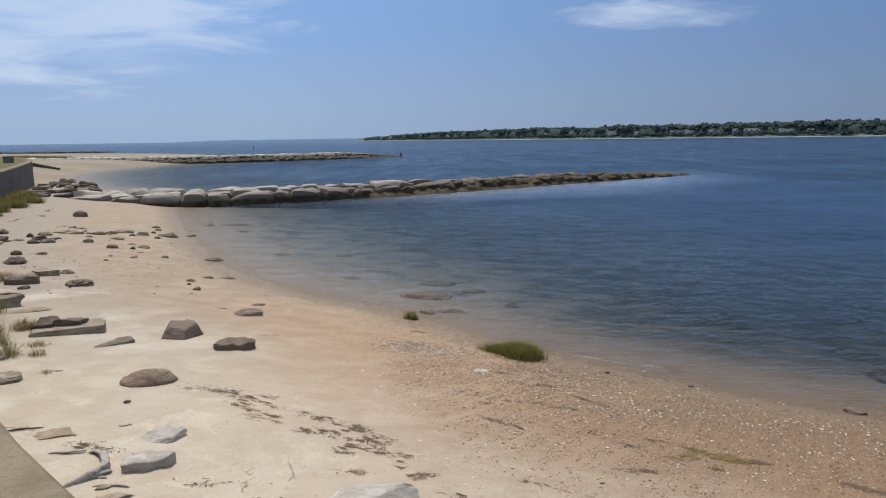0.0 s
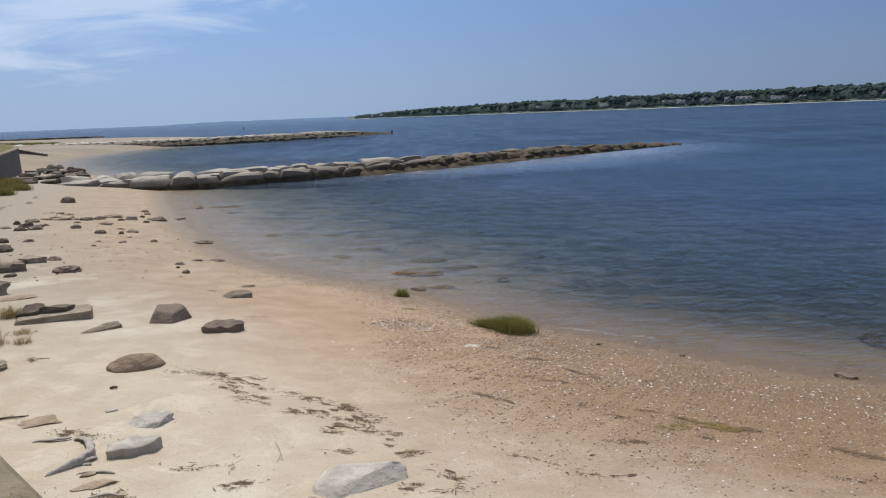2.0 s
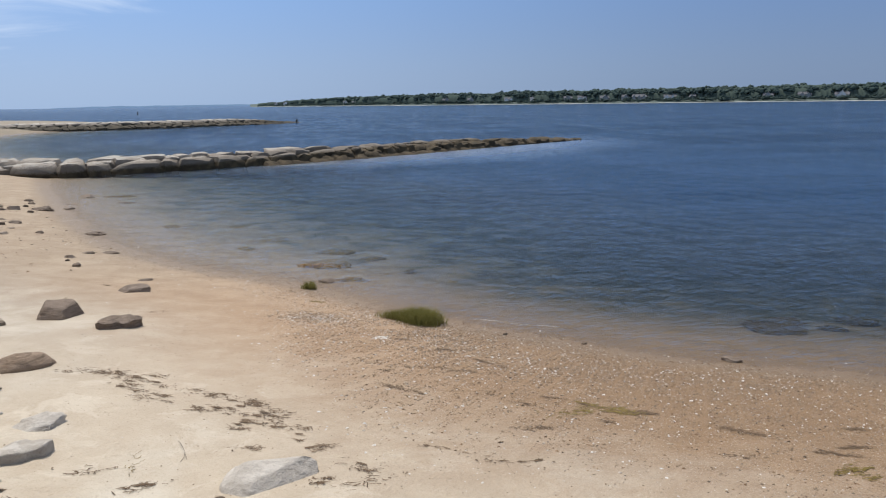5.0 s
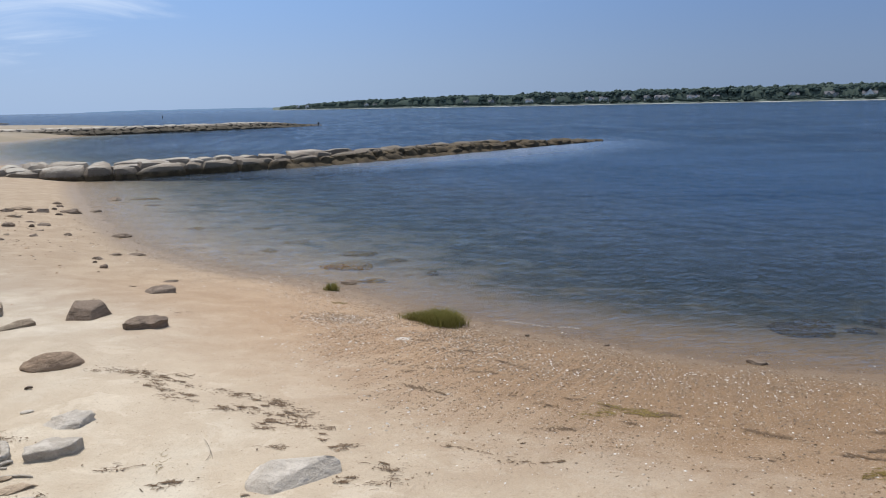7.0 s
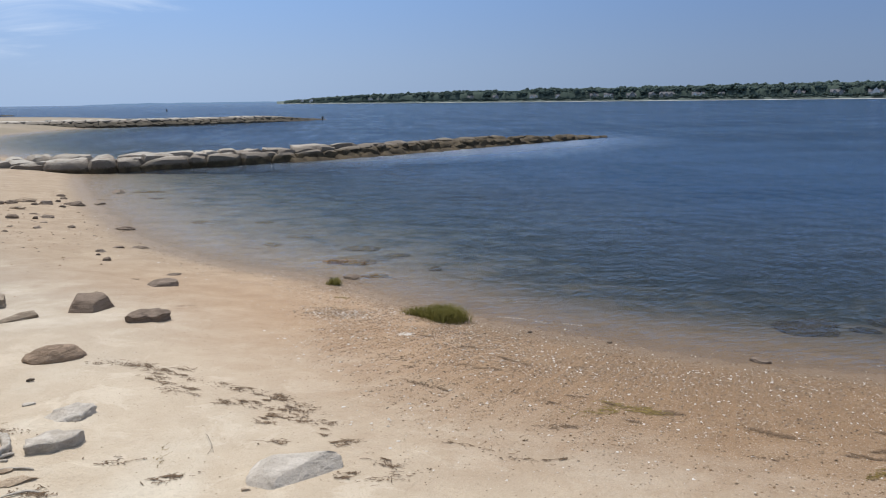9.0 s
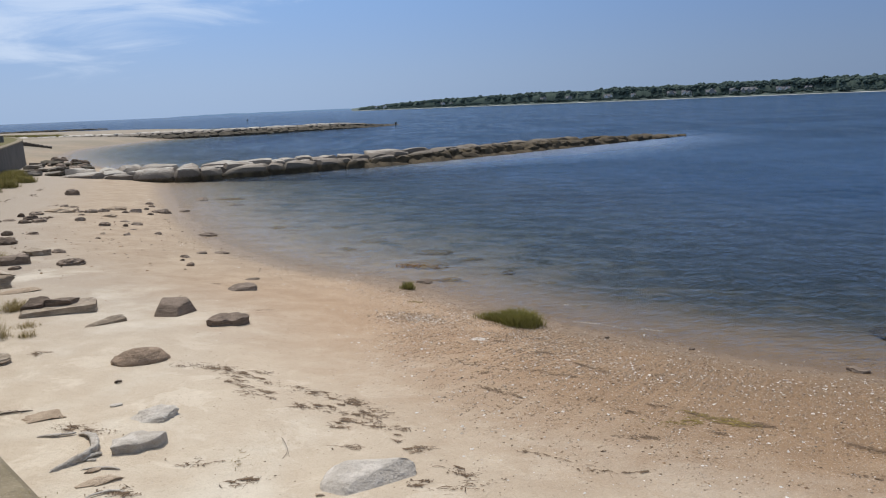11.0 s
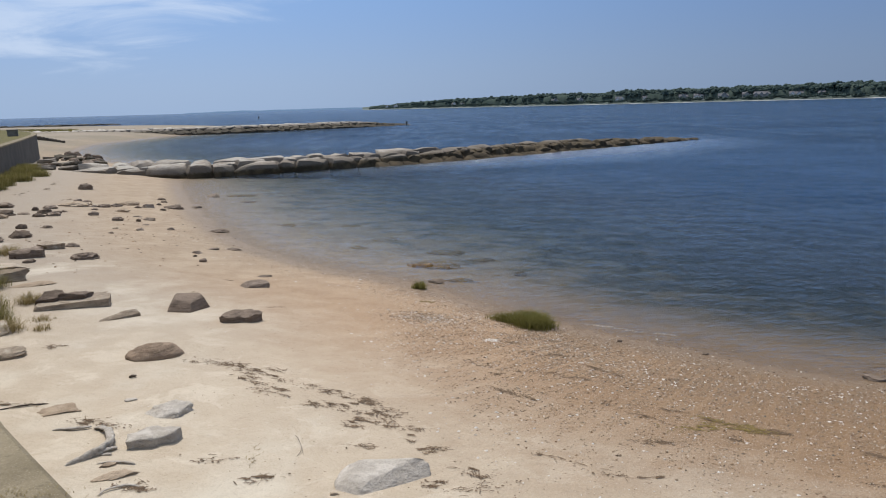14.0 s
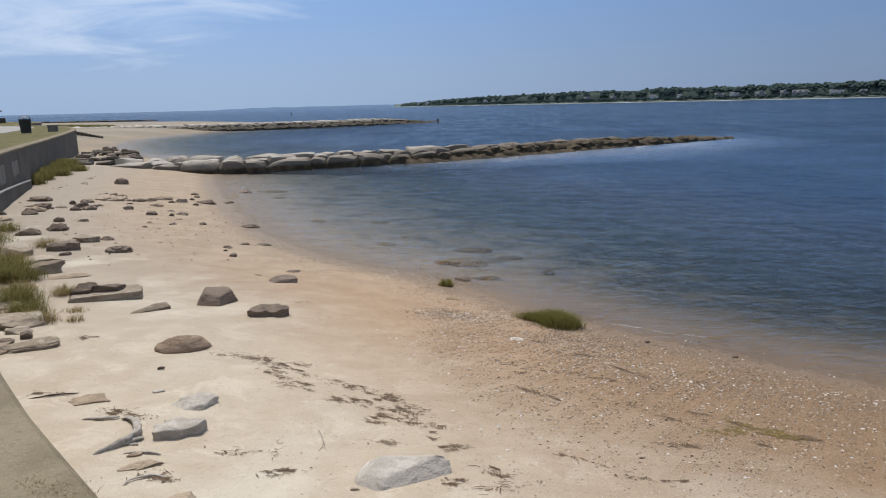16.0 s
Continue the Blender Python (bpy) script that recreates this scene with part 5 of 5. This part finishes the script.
def band(lo, hi, thin):
    """Picks places between lo and hi metres up the beach, fewer where thin(f) is small; f runs from the near end of the shore."""
    def pick(rnd):
        f = rnd.random()
        if rnd.random() > thin(f):
            return None
        n = min(int(f * (len(SHORE_WAY) - 1)), len(SHORE_WAY) - 2)
        a, b = SHORE_WAY[n], SHORE_WAY[n + 1]
        p, d = a.lerp(b, f * (len(SHORE_WAY) - 1) - n), (b - a).normalized()
        up = lo + (rnd.triangular(lo, hi, lo + (hi - lo) * 0.4) - lo) * (1.0 if f < 0.25 else max(0.45, 1.0 - (f - 0.25) * 2.0))
        q = p + Vector((-d.y, d.x)) * up
        if noise.noise(Vector((q.x * 0.6, q.y * 0.6, 4))) + 0.6 * noise.noise(Vector((q.x * 2.6, q.y * 2.6, 8))) < rnd.uniform(-0.9, 0.5):
            return None
        return q.x, q.y
    return pick


def heap(x, y, wide):
    return lambda rnd: (rnd.gauss(x, wide), rnd.gauss(y, wide * 0.7))


scatter("shells", 19000, band(-0.9, 6.6, lambda f: 1.0 if f < 0.42 else 0.7 * (1 - f)), lambda r: r.choice((0.003, 0.003, 0.004, 0.004, 0.004, 0.005, 0.005, 0.006, 0.006, 0.007, 0.007, 0.008, 0.010, 0.013, 0.018)) * r.uniform(0.7, 1.2), SHELL, "white and cream shell fragments on damp sand", "shells", 31, 0.6)
scatter("pebbles", 80000, band(-1.2, 5.9, lambda f: 1.0 if f < 0.4 else 0.45 * (1 - f)), lambda r: r.choice((0.003, 0.003, 0.004, 0.004, 0.005, 0.006, 0.007, 0.009, 0.013)) * r.uniform(0.8, 1.4), PEBBLE, "brown and grey pebbles on damp sand", "pebbles", 32, 0.6)
scatter("shell_heap", 300, heap(-0.1, 12.75, 0.38), lambda r: r.uniform(0.006, 0.02), SHELL, "patch of pale shells near the water", "shells", 33, 0.4)
scatter("pebble_heap", 1100, heap(-0.1, 12.8, 0.42), lambda r: r.uniform(0.007, 0.02), PEBBLE, "patch of grey pebbles near the water", "pebbles", 34, 0.5)
scatter("shell_heap", 120, heap(0.98, 11.25, 0.07), lambda r: r.uniform(0.01, 0.025), SHELL, "small heap of white shells on the sand", "shells", 35, 0.4)
scatter("weed_crumbs", 7000, band(0.5, 10.5, lambda f: 1.0), lambda r: r.uniform(0.003, 0.009), WEED, "crumbs of dried seaweed over the beach", "debris", 36, 0.2)
scatter("shells", 1500, band(4.0, 10.5, lambda f: 1.0), lambda r: r.uniform(0.004, 0.008), SHELL, "few shell fragments on dry sand", "shells", 37, 0.4)

scatter("foam", 170, lambda r: (lambda f: (3.0 + 1.5 * f + r.gauss(0, 0.03), 13.2 - 0.82 * f + 0.05 * math.sin(9 * f) + r.gauss(0, 0.025)))(r.random()), lambda r: r.uniform(0.006, 0.016), SHELL, "thin broken line of white foam at the water's edge", "foam", 39, 0.5)
scatter("small_stones", 330, lambda r: (r.gauss(-9.8, 2.6), r.gauss(23.5, 4.2)), lambda r: r.uniform(0.012, 0.045), PEBBLE, "small brown stones strewn over the upper beach", "stones", 38, 0.6)


def branch(name, points, thick, mat, label, category):
    """A bent tapering length of wood through points given as (x, y, height over the sand)."""
    bm = bmesh.new()
    at = [Vector((x, y, height_at(x, y) + h)) for x, y, h in points]
    for n in range(3):
        at = [at[0]] + [a.lerp(b, f) for a, b in zip(at, at[1:]) for f in (0.25, 0.75)] + [at[-1]]
        if n == 1:
            at = [p + Vector((rnd.uniform(-1, 1), rnd.uniform(-1, 1), rnd.uniform(-0.5, 0.5))) * thick * 0.25 for p in at]
    rings, sides = [], 7 if thick < 0.03 else 14
    grooves = [rnd.uniform(0.62, 1.2) for _ in range(sides)]
    for n, p in enumerate(at):
        d = (at[min(n + 1, len(at) - 1)] - at[max(n - 1, 0)]).normalized()
        turn = d.to_track_quat("Z", "Y").to_matrix()
        f = n / (len(at) - 1)
        r = thick * (0.12 + 0.88 * math.sin(math.pi * min(1, 0.08 + f * 0.8))) * (1 + 0.35 * noise.noise(p * 9))
        ring = []
        for k in range(sides):
            a = k * math.tau / sides + 1.1 * f
            o = turn @ Vector((math.cos(a), math.sin(a), 0)) * r * grooves[k] * rnd.uniform(0.88, 1.12)
            o.z *= 0.75
            ring.append(bm.verts.new(p - at[0] + o))
        rings.append(ring)
    for a, b in zip(rings, rings[1:]):
        for k in range(sides):
            bm.faces.new((a[k], a[(k + 1) % sides], b[(k + 1) % sides], b[k]))
    bm.faces.new(rings[0])
    bm.faces.new(rings[-1])
    bmesh.ops.recalc_face_normals(bm, faces=bm.faces)
    ob = part(name, bm, mat, smooth=True)
    ob.location = at[0]
    return tagged(ob, label, category)


branch("driftwood", [(-3.6, 7.18, 0.01), (-3.42, 7.08, 0.05), (-3.24, 6.81, 0.06), (-3.27, 6.59, 0.05), (-3.4, 6.46, 0.02), (-3.48, 6.35, 0.0)], 0.05, WOOD, "bent grey bleached driftwood on the sand", "driftwood")
branch("driftwood", [(-3.65, 7.2, 0.02), (-3.79, 7.15, 0.02), (-3.9, 7.16, 0.015), (-4.04, 7.15, 0.0)], 0.026, WOOD, "short grey driftwood limb on the sand", "driftwood")
branch("driftwood", [(-3.16, 6.7, 0.02), (-3.26, 6.61, 0.03), (-3.35, 6.52, 0.0)], 0.03, WOOD, "split grey driftwood piece on the sand", "driftwood")
branch("driftwood", [(-3.29, 6.58, 0.0), (-3.16, 6.57, 0.012)], 0.02, WOOD, "short grey driftwood chip on the sand", "driftwood")
branch("driftwood", [(-3.22, 6.38, 0.0), (-3.05, 6.41, 0.02), (-2.85, 6.39, 0.01)], 0.016, WOOD, "thin grey driftwood stick half buried in sand", "driftwood")
branch("driftwood", [(-4.99, 7.72, 0.0), (-4.75, 7.82, 0.02), (-4.5, 7.92, 0.01)], 0.012, TWIG, "thin dark twig on the sand", "twig")
branch("driftwood", [(-2.92, 5.78, 0.012), (-2.9, 5.88, 0.02), (-2.73, 5.98, 0.02), (-2.58, 5.94, 0.0)], 0.014, WOOD, "grey driftwood stick tangled with weed", "twig")
branch("twig", [(-1.46, 7.12, 0.0), (-1.41, 6.98, 0.05), (-1.33, 6.78, 0.05), (-1.29, 6.66, 0.0)], 0.0028, TWIG, "thin bent twig lying on pale sand", "twig")
branch("twig", [(-1.33, 6.78, 0.03), (-1.32, 6.7, 0.02), (-1.35, 6.62, 0.0)], 0.0026, TWIG, "thin bent twig lying on pale sand", "twig")
branch("twig", [(-3.96, 8.87, 0.0), (-3.92, 8.84, 0.03), (-3.87, 8.88, 0.02)], 0.022, TWIG, "short curled dark twig on the sand", "twig")

# ---- along the land behind the wall ----
BIN = plain_material("dark_bin_slats", (0.022, 0.022, 0.021), (0.06, 0.058, 0.052), 8.0, 0.6, 0.004)
BIN_LID = plain_material("bin_lid", (0.035, 0.037, 0.038), (0.07, 0.072, 0.072), 8.0, 0.5, 0.002)
TIMBER = plain_material("dark_timber", (0.05, 0.042, 0.034), (0.115, 0.095, 0.075), 2.5, 0.9, 0.01)
SLATE = plain_material("grey_shingle", (0.12, 0.125, 0.13), (0.21, 0.21, 0.21), 1.2, 0.85, 0.01)
CRATE = plain_material("grey_box_paint", (0.11, 0.10, 0.085), (0.20, 0.185, 0.16), 3.0, 0.7, 0.004)

litter_bin = tagged(new("litter_bin"), "tall dark slatted litter bin on the lawn", "litter bin")
bm = bmesh.new()
bmesh.ops.create_cone(bm, cap_ends=True, segments=20, radius1=0.29, radius2=0.36, depth=1.0, matrix=Matrix.Translation((0, 0, 0.55)))
part("liner", bm, BIN, litter_bin)
for n in range(20):
    a = n * math.tau / 20
    bm = bmesh.new()
    box(bm, -0.045, -0.012, 0.05, 0.045, 0.012, 1.08, 0.005)
    for v in bm.verts:
        v.co = Matrix.Rotation(a, 3, "Z") @ Vector((v.co.x, v.co.y - 0.32 - 0.07 * v.co.z, v.co.z))
    part("slat", bm, BIN, litter_bin)
for z, r in ((0.12, 0.345), (1.05, 0.415)):
    bm = bmesh.new()
    bmesh.ops.create_cone(bm, cap_ends=False, segments=24, radius1=r, radius2=r + 0.004, depth=0.06, matrix=Matrix.Translation((0, 0, z)))
    part("hoop", bm, BIN_LID, litter_bin)
bm = bmesh.new()
bmesh.ops.create_cone(bm, cap_ends=True, segments=24, radius1=0.40, radius2=0.22, depth=0.09, matrix=Matrix.Translation((0, 0, 1.26)))
part("lid", bm, BIN_LID, litter_bin, "flat dark lid")
for n in range(4):
    a = n * math.tau / 4 + 0.4
    bm = bmesh.new()
    tube(bm, (math.cos(a) * 0.34, math.sin(a) * 0.34, 1.06), (math.cos(a) * 0.34, math.sin(a) * 0.34, 1.23), 0.018, 0.018)
    part("lid_post", bm, BIN_LID, litter_bin)
litter_bin.matrix_world = pose(-32.6, 52.4, TOP - 0.012)

crate = tagged(new("utility_box"), "low grey utility box on the lawn", "utility box")
bm = bmesh.new()
box(bm, -0.36, -0.28, 0.0, 0.36, 0.28, 0.46, 0.03)
part("body", bm, CRATE, crate)
bm = bmesh.new()
box(bm, -0.40, -0.32, 0.461, 0.40, 0.32, 0.54, 0.025)
part("lid", bm, CRATE, crate)
crate.matrix_world = pose(-33.3, 57.1, TOP - 0.012, 0, 0, 25)

shelter = tagged(new("shelter"), "open shelter with a low roof on posts", "shelter")
for x in (-4, -1.33, 1.33, 4):
    for y in (-2, 2):
        bm = bmesh.new()
        box(bm, x - 0.12, y - 0.12, 0, x + 0.12, y + 0.12, 2.2, 0.02)
        part("post", bm, TIMBER, shelter)
bm = bmesh.new()
lower = [bm.verts.new(p) for p in ((-4.8, -2.8, 2.2), (4.8, -2.8, 2.2), (4.8, 2.8, 2.2), (-4.8, 2.8, 2.2))]
eave = [bm.verts.new((v.co.x, v.co.y, 2.4)) for v in lower]
ridge = [bm.verts.new(p) for p in ((-2.4, 0, 2.95), (2.4, 0, 2.95))]
for n in range(4):
    bm.faces.new((lower[n], lower[(n + 1) % 4], eave[(n + 1) % 4], eave[n]))
bm.faces.new(lower[::-1])
bm.faces.new((eave[0], eave[1], ridge[1], ridge[0]))
bm.faces.new((eave[2], eave[3], ridge[0], ridge[1]))
bm.faces.new((eave[1], eave[2], ridge[1]))
bm.faces.new((eave[3], eave[0], ridge[0]))
part("roof", bm, SLATE, shelter, "grey hipped roof")
bm = bmesh.new()
tube(bm, (3.4, 0, 2.5), (3.4, 0, 3.5), 0.05, 0.03)
part("mast", bm, TIMBER, shelter)
bm = bmesh.new()
box(bm, -4.2, -2.3, 0.0, 5.2, -2.14, 1.0, 0.02)
part("screen_wall", bm, TIMBER, shelter, "low dark screen wall")
shelter.matrix_world = pose(-85.6, 122.6, TOP - 0.012, 0, 0, 33)
shelter.scale = (0.9, 0.9, 0.9)

groyne = tagged(new("groyne"), "low dark timber groyne running down the beach", "groyne")
for n in range(9):
    f = n / 8
    x, y = -60.5 + 7 * f, 108 - 4.6 * f
    bm = bmesh.new()
    box(bm, -0.47, -0.12, -1.5, 0.47, 0.12, 1.55 - 0.85 * f, 0.02)
    plank = part("plank", bm, TIMBER, groyne)
    plank.matrix_basis = pose(x, y, 0.1, 0, 0, -33)

# ---- houses on the far shore ----
SHINGLE = plain_material("grey_shingle_wall", (0.20, 0.21, 0.215), (0.30, 0.305, 0.31), 0.6, 0.9, 0.02)
WHITE_WALL = plain_material("white_boards", (0.52, 0.52, 0.52), (0.68, 0.68, 0.68), 0.5, 0.8, 0.01)
ROOF = plain_material("asphalt_roof", (0.10, 0.10, 0.11), (0.17, 0.17, 0.18), 0.5, 0.9, 0.02)
GLASS, t = material("window_glass")
t.done((0.03, 0.04, 0.05), 0.08, spec=0.6)


def house(az, wide, deep, tall, pale, gables=1, back=21):
    p, d = shore_at(az)
    q = p + p.normalized() * back
    home = tagged(new("house"), "white boarded house by the far shore" if pale else "grey shingled house among the trees", "house", "houses on the far shore")
    wall_mat = WHITE_WALL if pale else SHINGLE
    bm = bmesh.new()
    box(bm, -wide / 2, 0, -1.5, wide / 2, deep, tall)
    part("wall", bm, wall_mat, home)
    rise, over = deep * 0.42, 0.5
    bm = bmesh.new()
    a = [bm.verts.new(v) for v in ((-wide / 2 - over, -over, tall), (wide / 2 + over, -over, tall), (wide / 2 + over, deep + over, tall), (-wide / 2 - over, deep + over, tall), (-wide / 2 - over, deep / 2, tall + rise), (wide / 2 + over, deep / 2, tall + rise))]
    for f in ((0, 1, 5, 4), (2, 3, 4, 5), (1, 2, 5), (3, 0, 4), (3, 2, 1, 0)):
        bm.faces.new([a[k] for k in f])
    roof = part("roof", bm, ROOF, home)
    bm = bmesh.new()
    box(bm, wide * 0.2, deep * 0.5, tall + rise * 0.5, wide * 0.2 + 0.9, deep * 0.5 + 0.9, tall + rise + 1.3)
    part("chimney", bm, ROOF, roof)
    for g in range(gables):
        x = (g + 0.5) / gables * wide - wide / 2
        half = wide / gables * 0.32
        bm = bmesh.new()
        v = [bm.verts.new(c) for c in ((x - half, -1.2, -1.5), (x + half, -1.2, -1.5), (x + half, -1.2, tall), (x, -1.2, tall + half * 1.15), (x - half, -1.2, tall), (x - half, 0.1, -1.5), (x + half, 0.1, -1.5), (x + half, 0.1, tall), (x - half, 0.1, tall))]
        for f in ((0, 1, 2, 3, 4), (0, 4, 8, 5), (1, 6, 7, 2)):
            bm.faces.new([v[k] for k in f])
        part("gable_wall", bm, wall_mat, home)
        bm = bmesh.new()
        v = [bm.verts.new(c) for c in ((x - half - 0.4, -1.6, tall - 0.35), (x, -1.6, tall + half * 1.15 + 0.15), (x + half + 0.4, -1.6, tall - 0.35), (x - half - 0.4, deep / 2, tall - 0.35), (x, deep / 2, tall + half * 1.15 + 0.15), (x + half + 0.4, deep / 2, tall - 0.35))]
        bm.faces.new((v[0], v[1], v[4], v[3]))
        bm.faces.new((v[1], v[2], v[5], v[4]))
        part("gable_roof", bm, ROOF, home)
    for row in range(max(1, int(tall // 2.8))):
        for k in range(max(2, int(wide // 2.6))):
            x = (k + 0.5) / max(2, int(wide // 2.6)) * wide - wide / 2
            inside = any(abs(x - ((g + 0.5) / gables * wide - wide / 2)) < wide / gables * 0.32 + 0.5 for g in range(gables))
            y = -1.2 if inside else 0.0
            z = 0.9 + row * 2.8
            bm = bmesh.new()
            box(bm, x - 0.6, y - 0.06, z, x + 0.6, y + 0.02, z + 1.5)
            window = part("window", bm, WHITE_WALL, home)
            bm = bmesh.new()
            box(bm, x - 0.48, y - 0.08, z + 0.1, x + 0.48, y - 0.05, z + 1.4)
            part("pane", bm, GLASS, window)
    home.matrix_world = pose(q.x, q.y, min(2.4, bank_height(az)) + 0.8, 0, 0, -az + rnd.uniform(-14, 14))
    return home


for az, wide, deep, tall, pale, gables in ((-3.6, 12, 8, 4.5, 1, 1), (-2.9, 14, 8, 5, 1, 1), (1.75, 13, 8, 5.5, 1, 1), (2.4, 9, 7, 5, 0, 1), (9.75, 15, 9, 5.5, 0, 1), (11.72, 13, 9, 6, 0, 1), (14.7, 16, 9, 5.8, 1, 2), (16.55, 6, 7, 6.2, 1, 1), (19.35, 13, 9, 6, 0, 1), (20.45, 14, 9, 6.5, 1, 2), (22.2, 15, 9, 5.5, 0, 1), (23.75, 11, 9, 6.5, 0, 1), (24.75, 22, 10, 6.2, 0, 3), (27.0, 17, 9, 5.5, 1, 2), (28.6, 8, 8, 5, 0, 1), (33.8, 13, 9, 5.5, 0, 1), (36.2, 15, 9, 6, 0, 2), (38.5, 16, 9, 5, 1, 1)):
    house(az, wide * 0.85, deep * 0.8, tall * 0.72, pale, gables)
for az in (18.9, 19.8, 21.0):
    house(az, 10, 6, 4.6, 0, 1, 44)

# ---- low land at the horizon, marker posts ----
FAR_HAZE, t = material("distant_haze")
glow = t.add("ShaderNodeEmission", {"Color": (0.16, 0.255, 0.41, 1), "Strength": 1.0})
t.add("ShaderNodeOutputMaterial", {"Surface": glow.outputs[0]})
bm = bmesh.new()
rows = []
for n in range(120):
    az = radians(-19.5 + n * 0.16)
    h = 9.5 * min(1, n / 14) * (0.8 + 0.5 * noise.noise(Vector((n * 0.12, 0, 0))) + 0.15 * noise.noise(Vector((n * 0.9, 5, 0)))) + 4.0 * n / 120
    rows.append([bm.verts.new((4600 * math.sin(az) * k, 4600 * math.cos(az) * k, z)) for k, z in ((1.0, -1), (1.0, h), (1.02, -1))])
for r, s in zip(rows, rows[1:]):
    bm.faces.new((r[0], s[0], s[1], r[1]))
    bm.faces.new((r[1], s[1], s[2], r[2]))
tagged(part("backdrop", bm, FAR_HAZE), "low blue land in the haze at the horizon", "backdrop", kind="structure")

buoy = tagged(new("buoy"), "dark channel buoy afloat off the jetty", "buoy")
bm = bmesh.new()
bmesh.ops.create_cone(bm, cap_ends=True, segments=14, radius1=0.8, radius2=0.7, depth=0.9, matrix=Matrix.Translation((0, 0, 0.1)))
part("float", bm, TIMBER, buoy)
bm = bmesh.new()
bmesh.ops.create_cone(bm, cap_ends=True, segments=10, radius1=0.5, radius2=0.18, depth=1.9, matrix=Matrix.Translation((0, 0, 1.45)))
part("tower", bm, TIMBER, buoy)
buoy.location = (-104, 428, 0)
buoy.scale = (0.6, 0.6, 0.6)

piling = tagged(new("piling"), "short dark marker piling at the jetty's end", "piling")
bm = bmesh.new()
tube(bm, (0, 0, -2.5), (0, 0, 0.62), 0.26, 0.24, 10)
part("post", bm, TIMBER, piling)
bm = bmesh.new()
bmesh.ops.create_cone(bm, cap_ends=True, segments=12, radius1=0.36, radius2=0.28, depth=0.35, matrix=Matrix.Translation((0, 0, 0.78)))
part("cap", bm, TIMBER, piling)
piling.location = (-6.3, 172.4, 0)
piling.scale = (0.75, 0.75, 0.85)
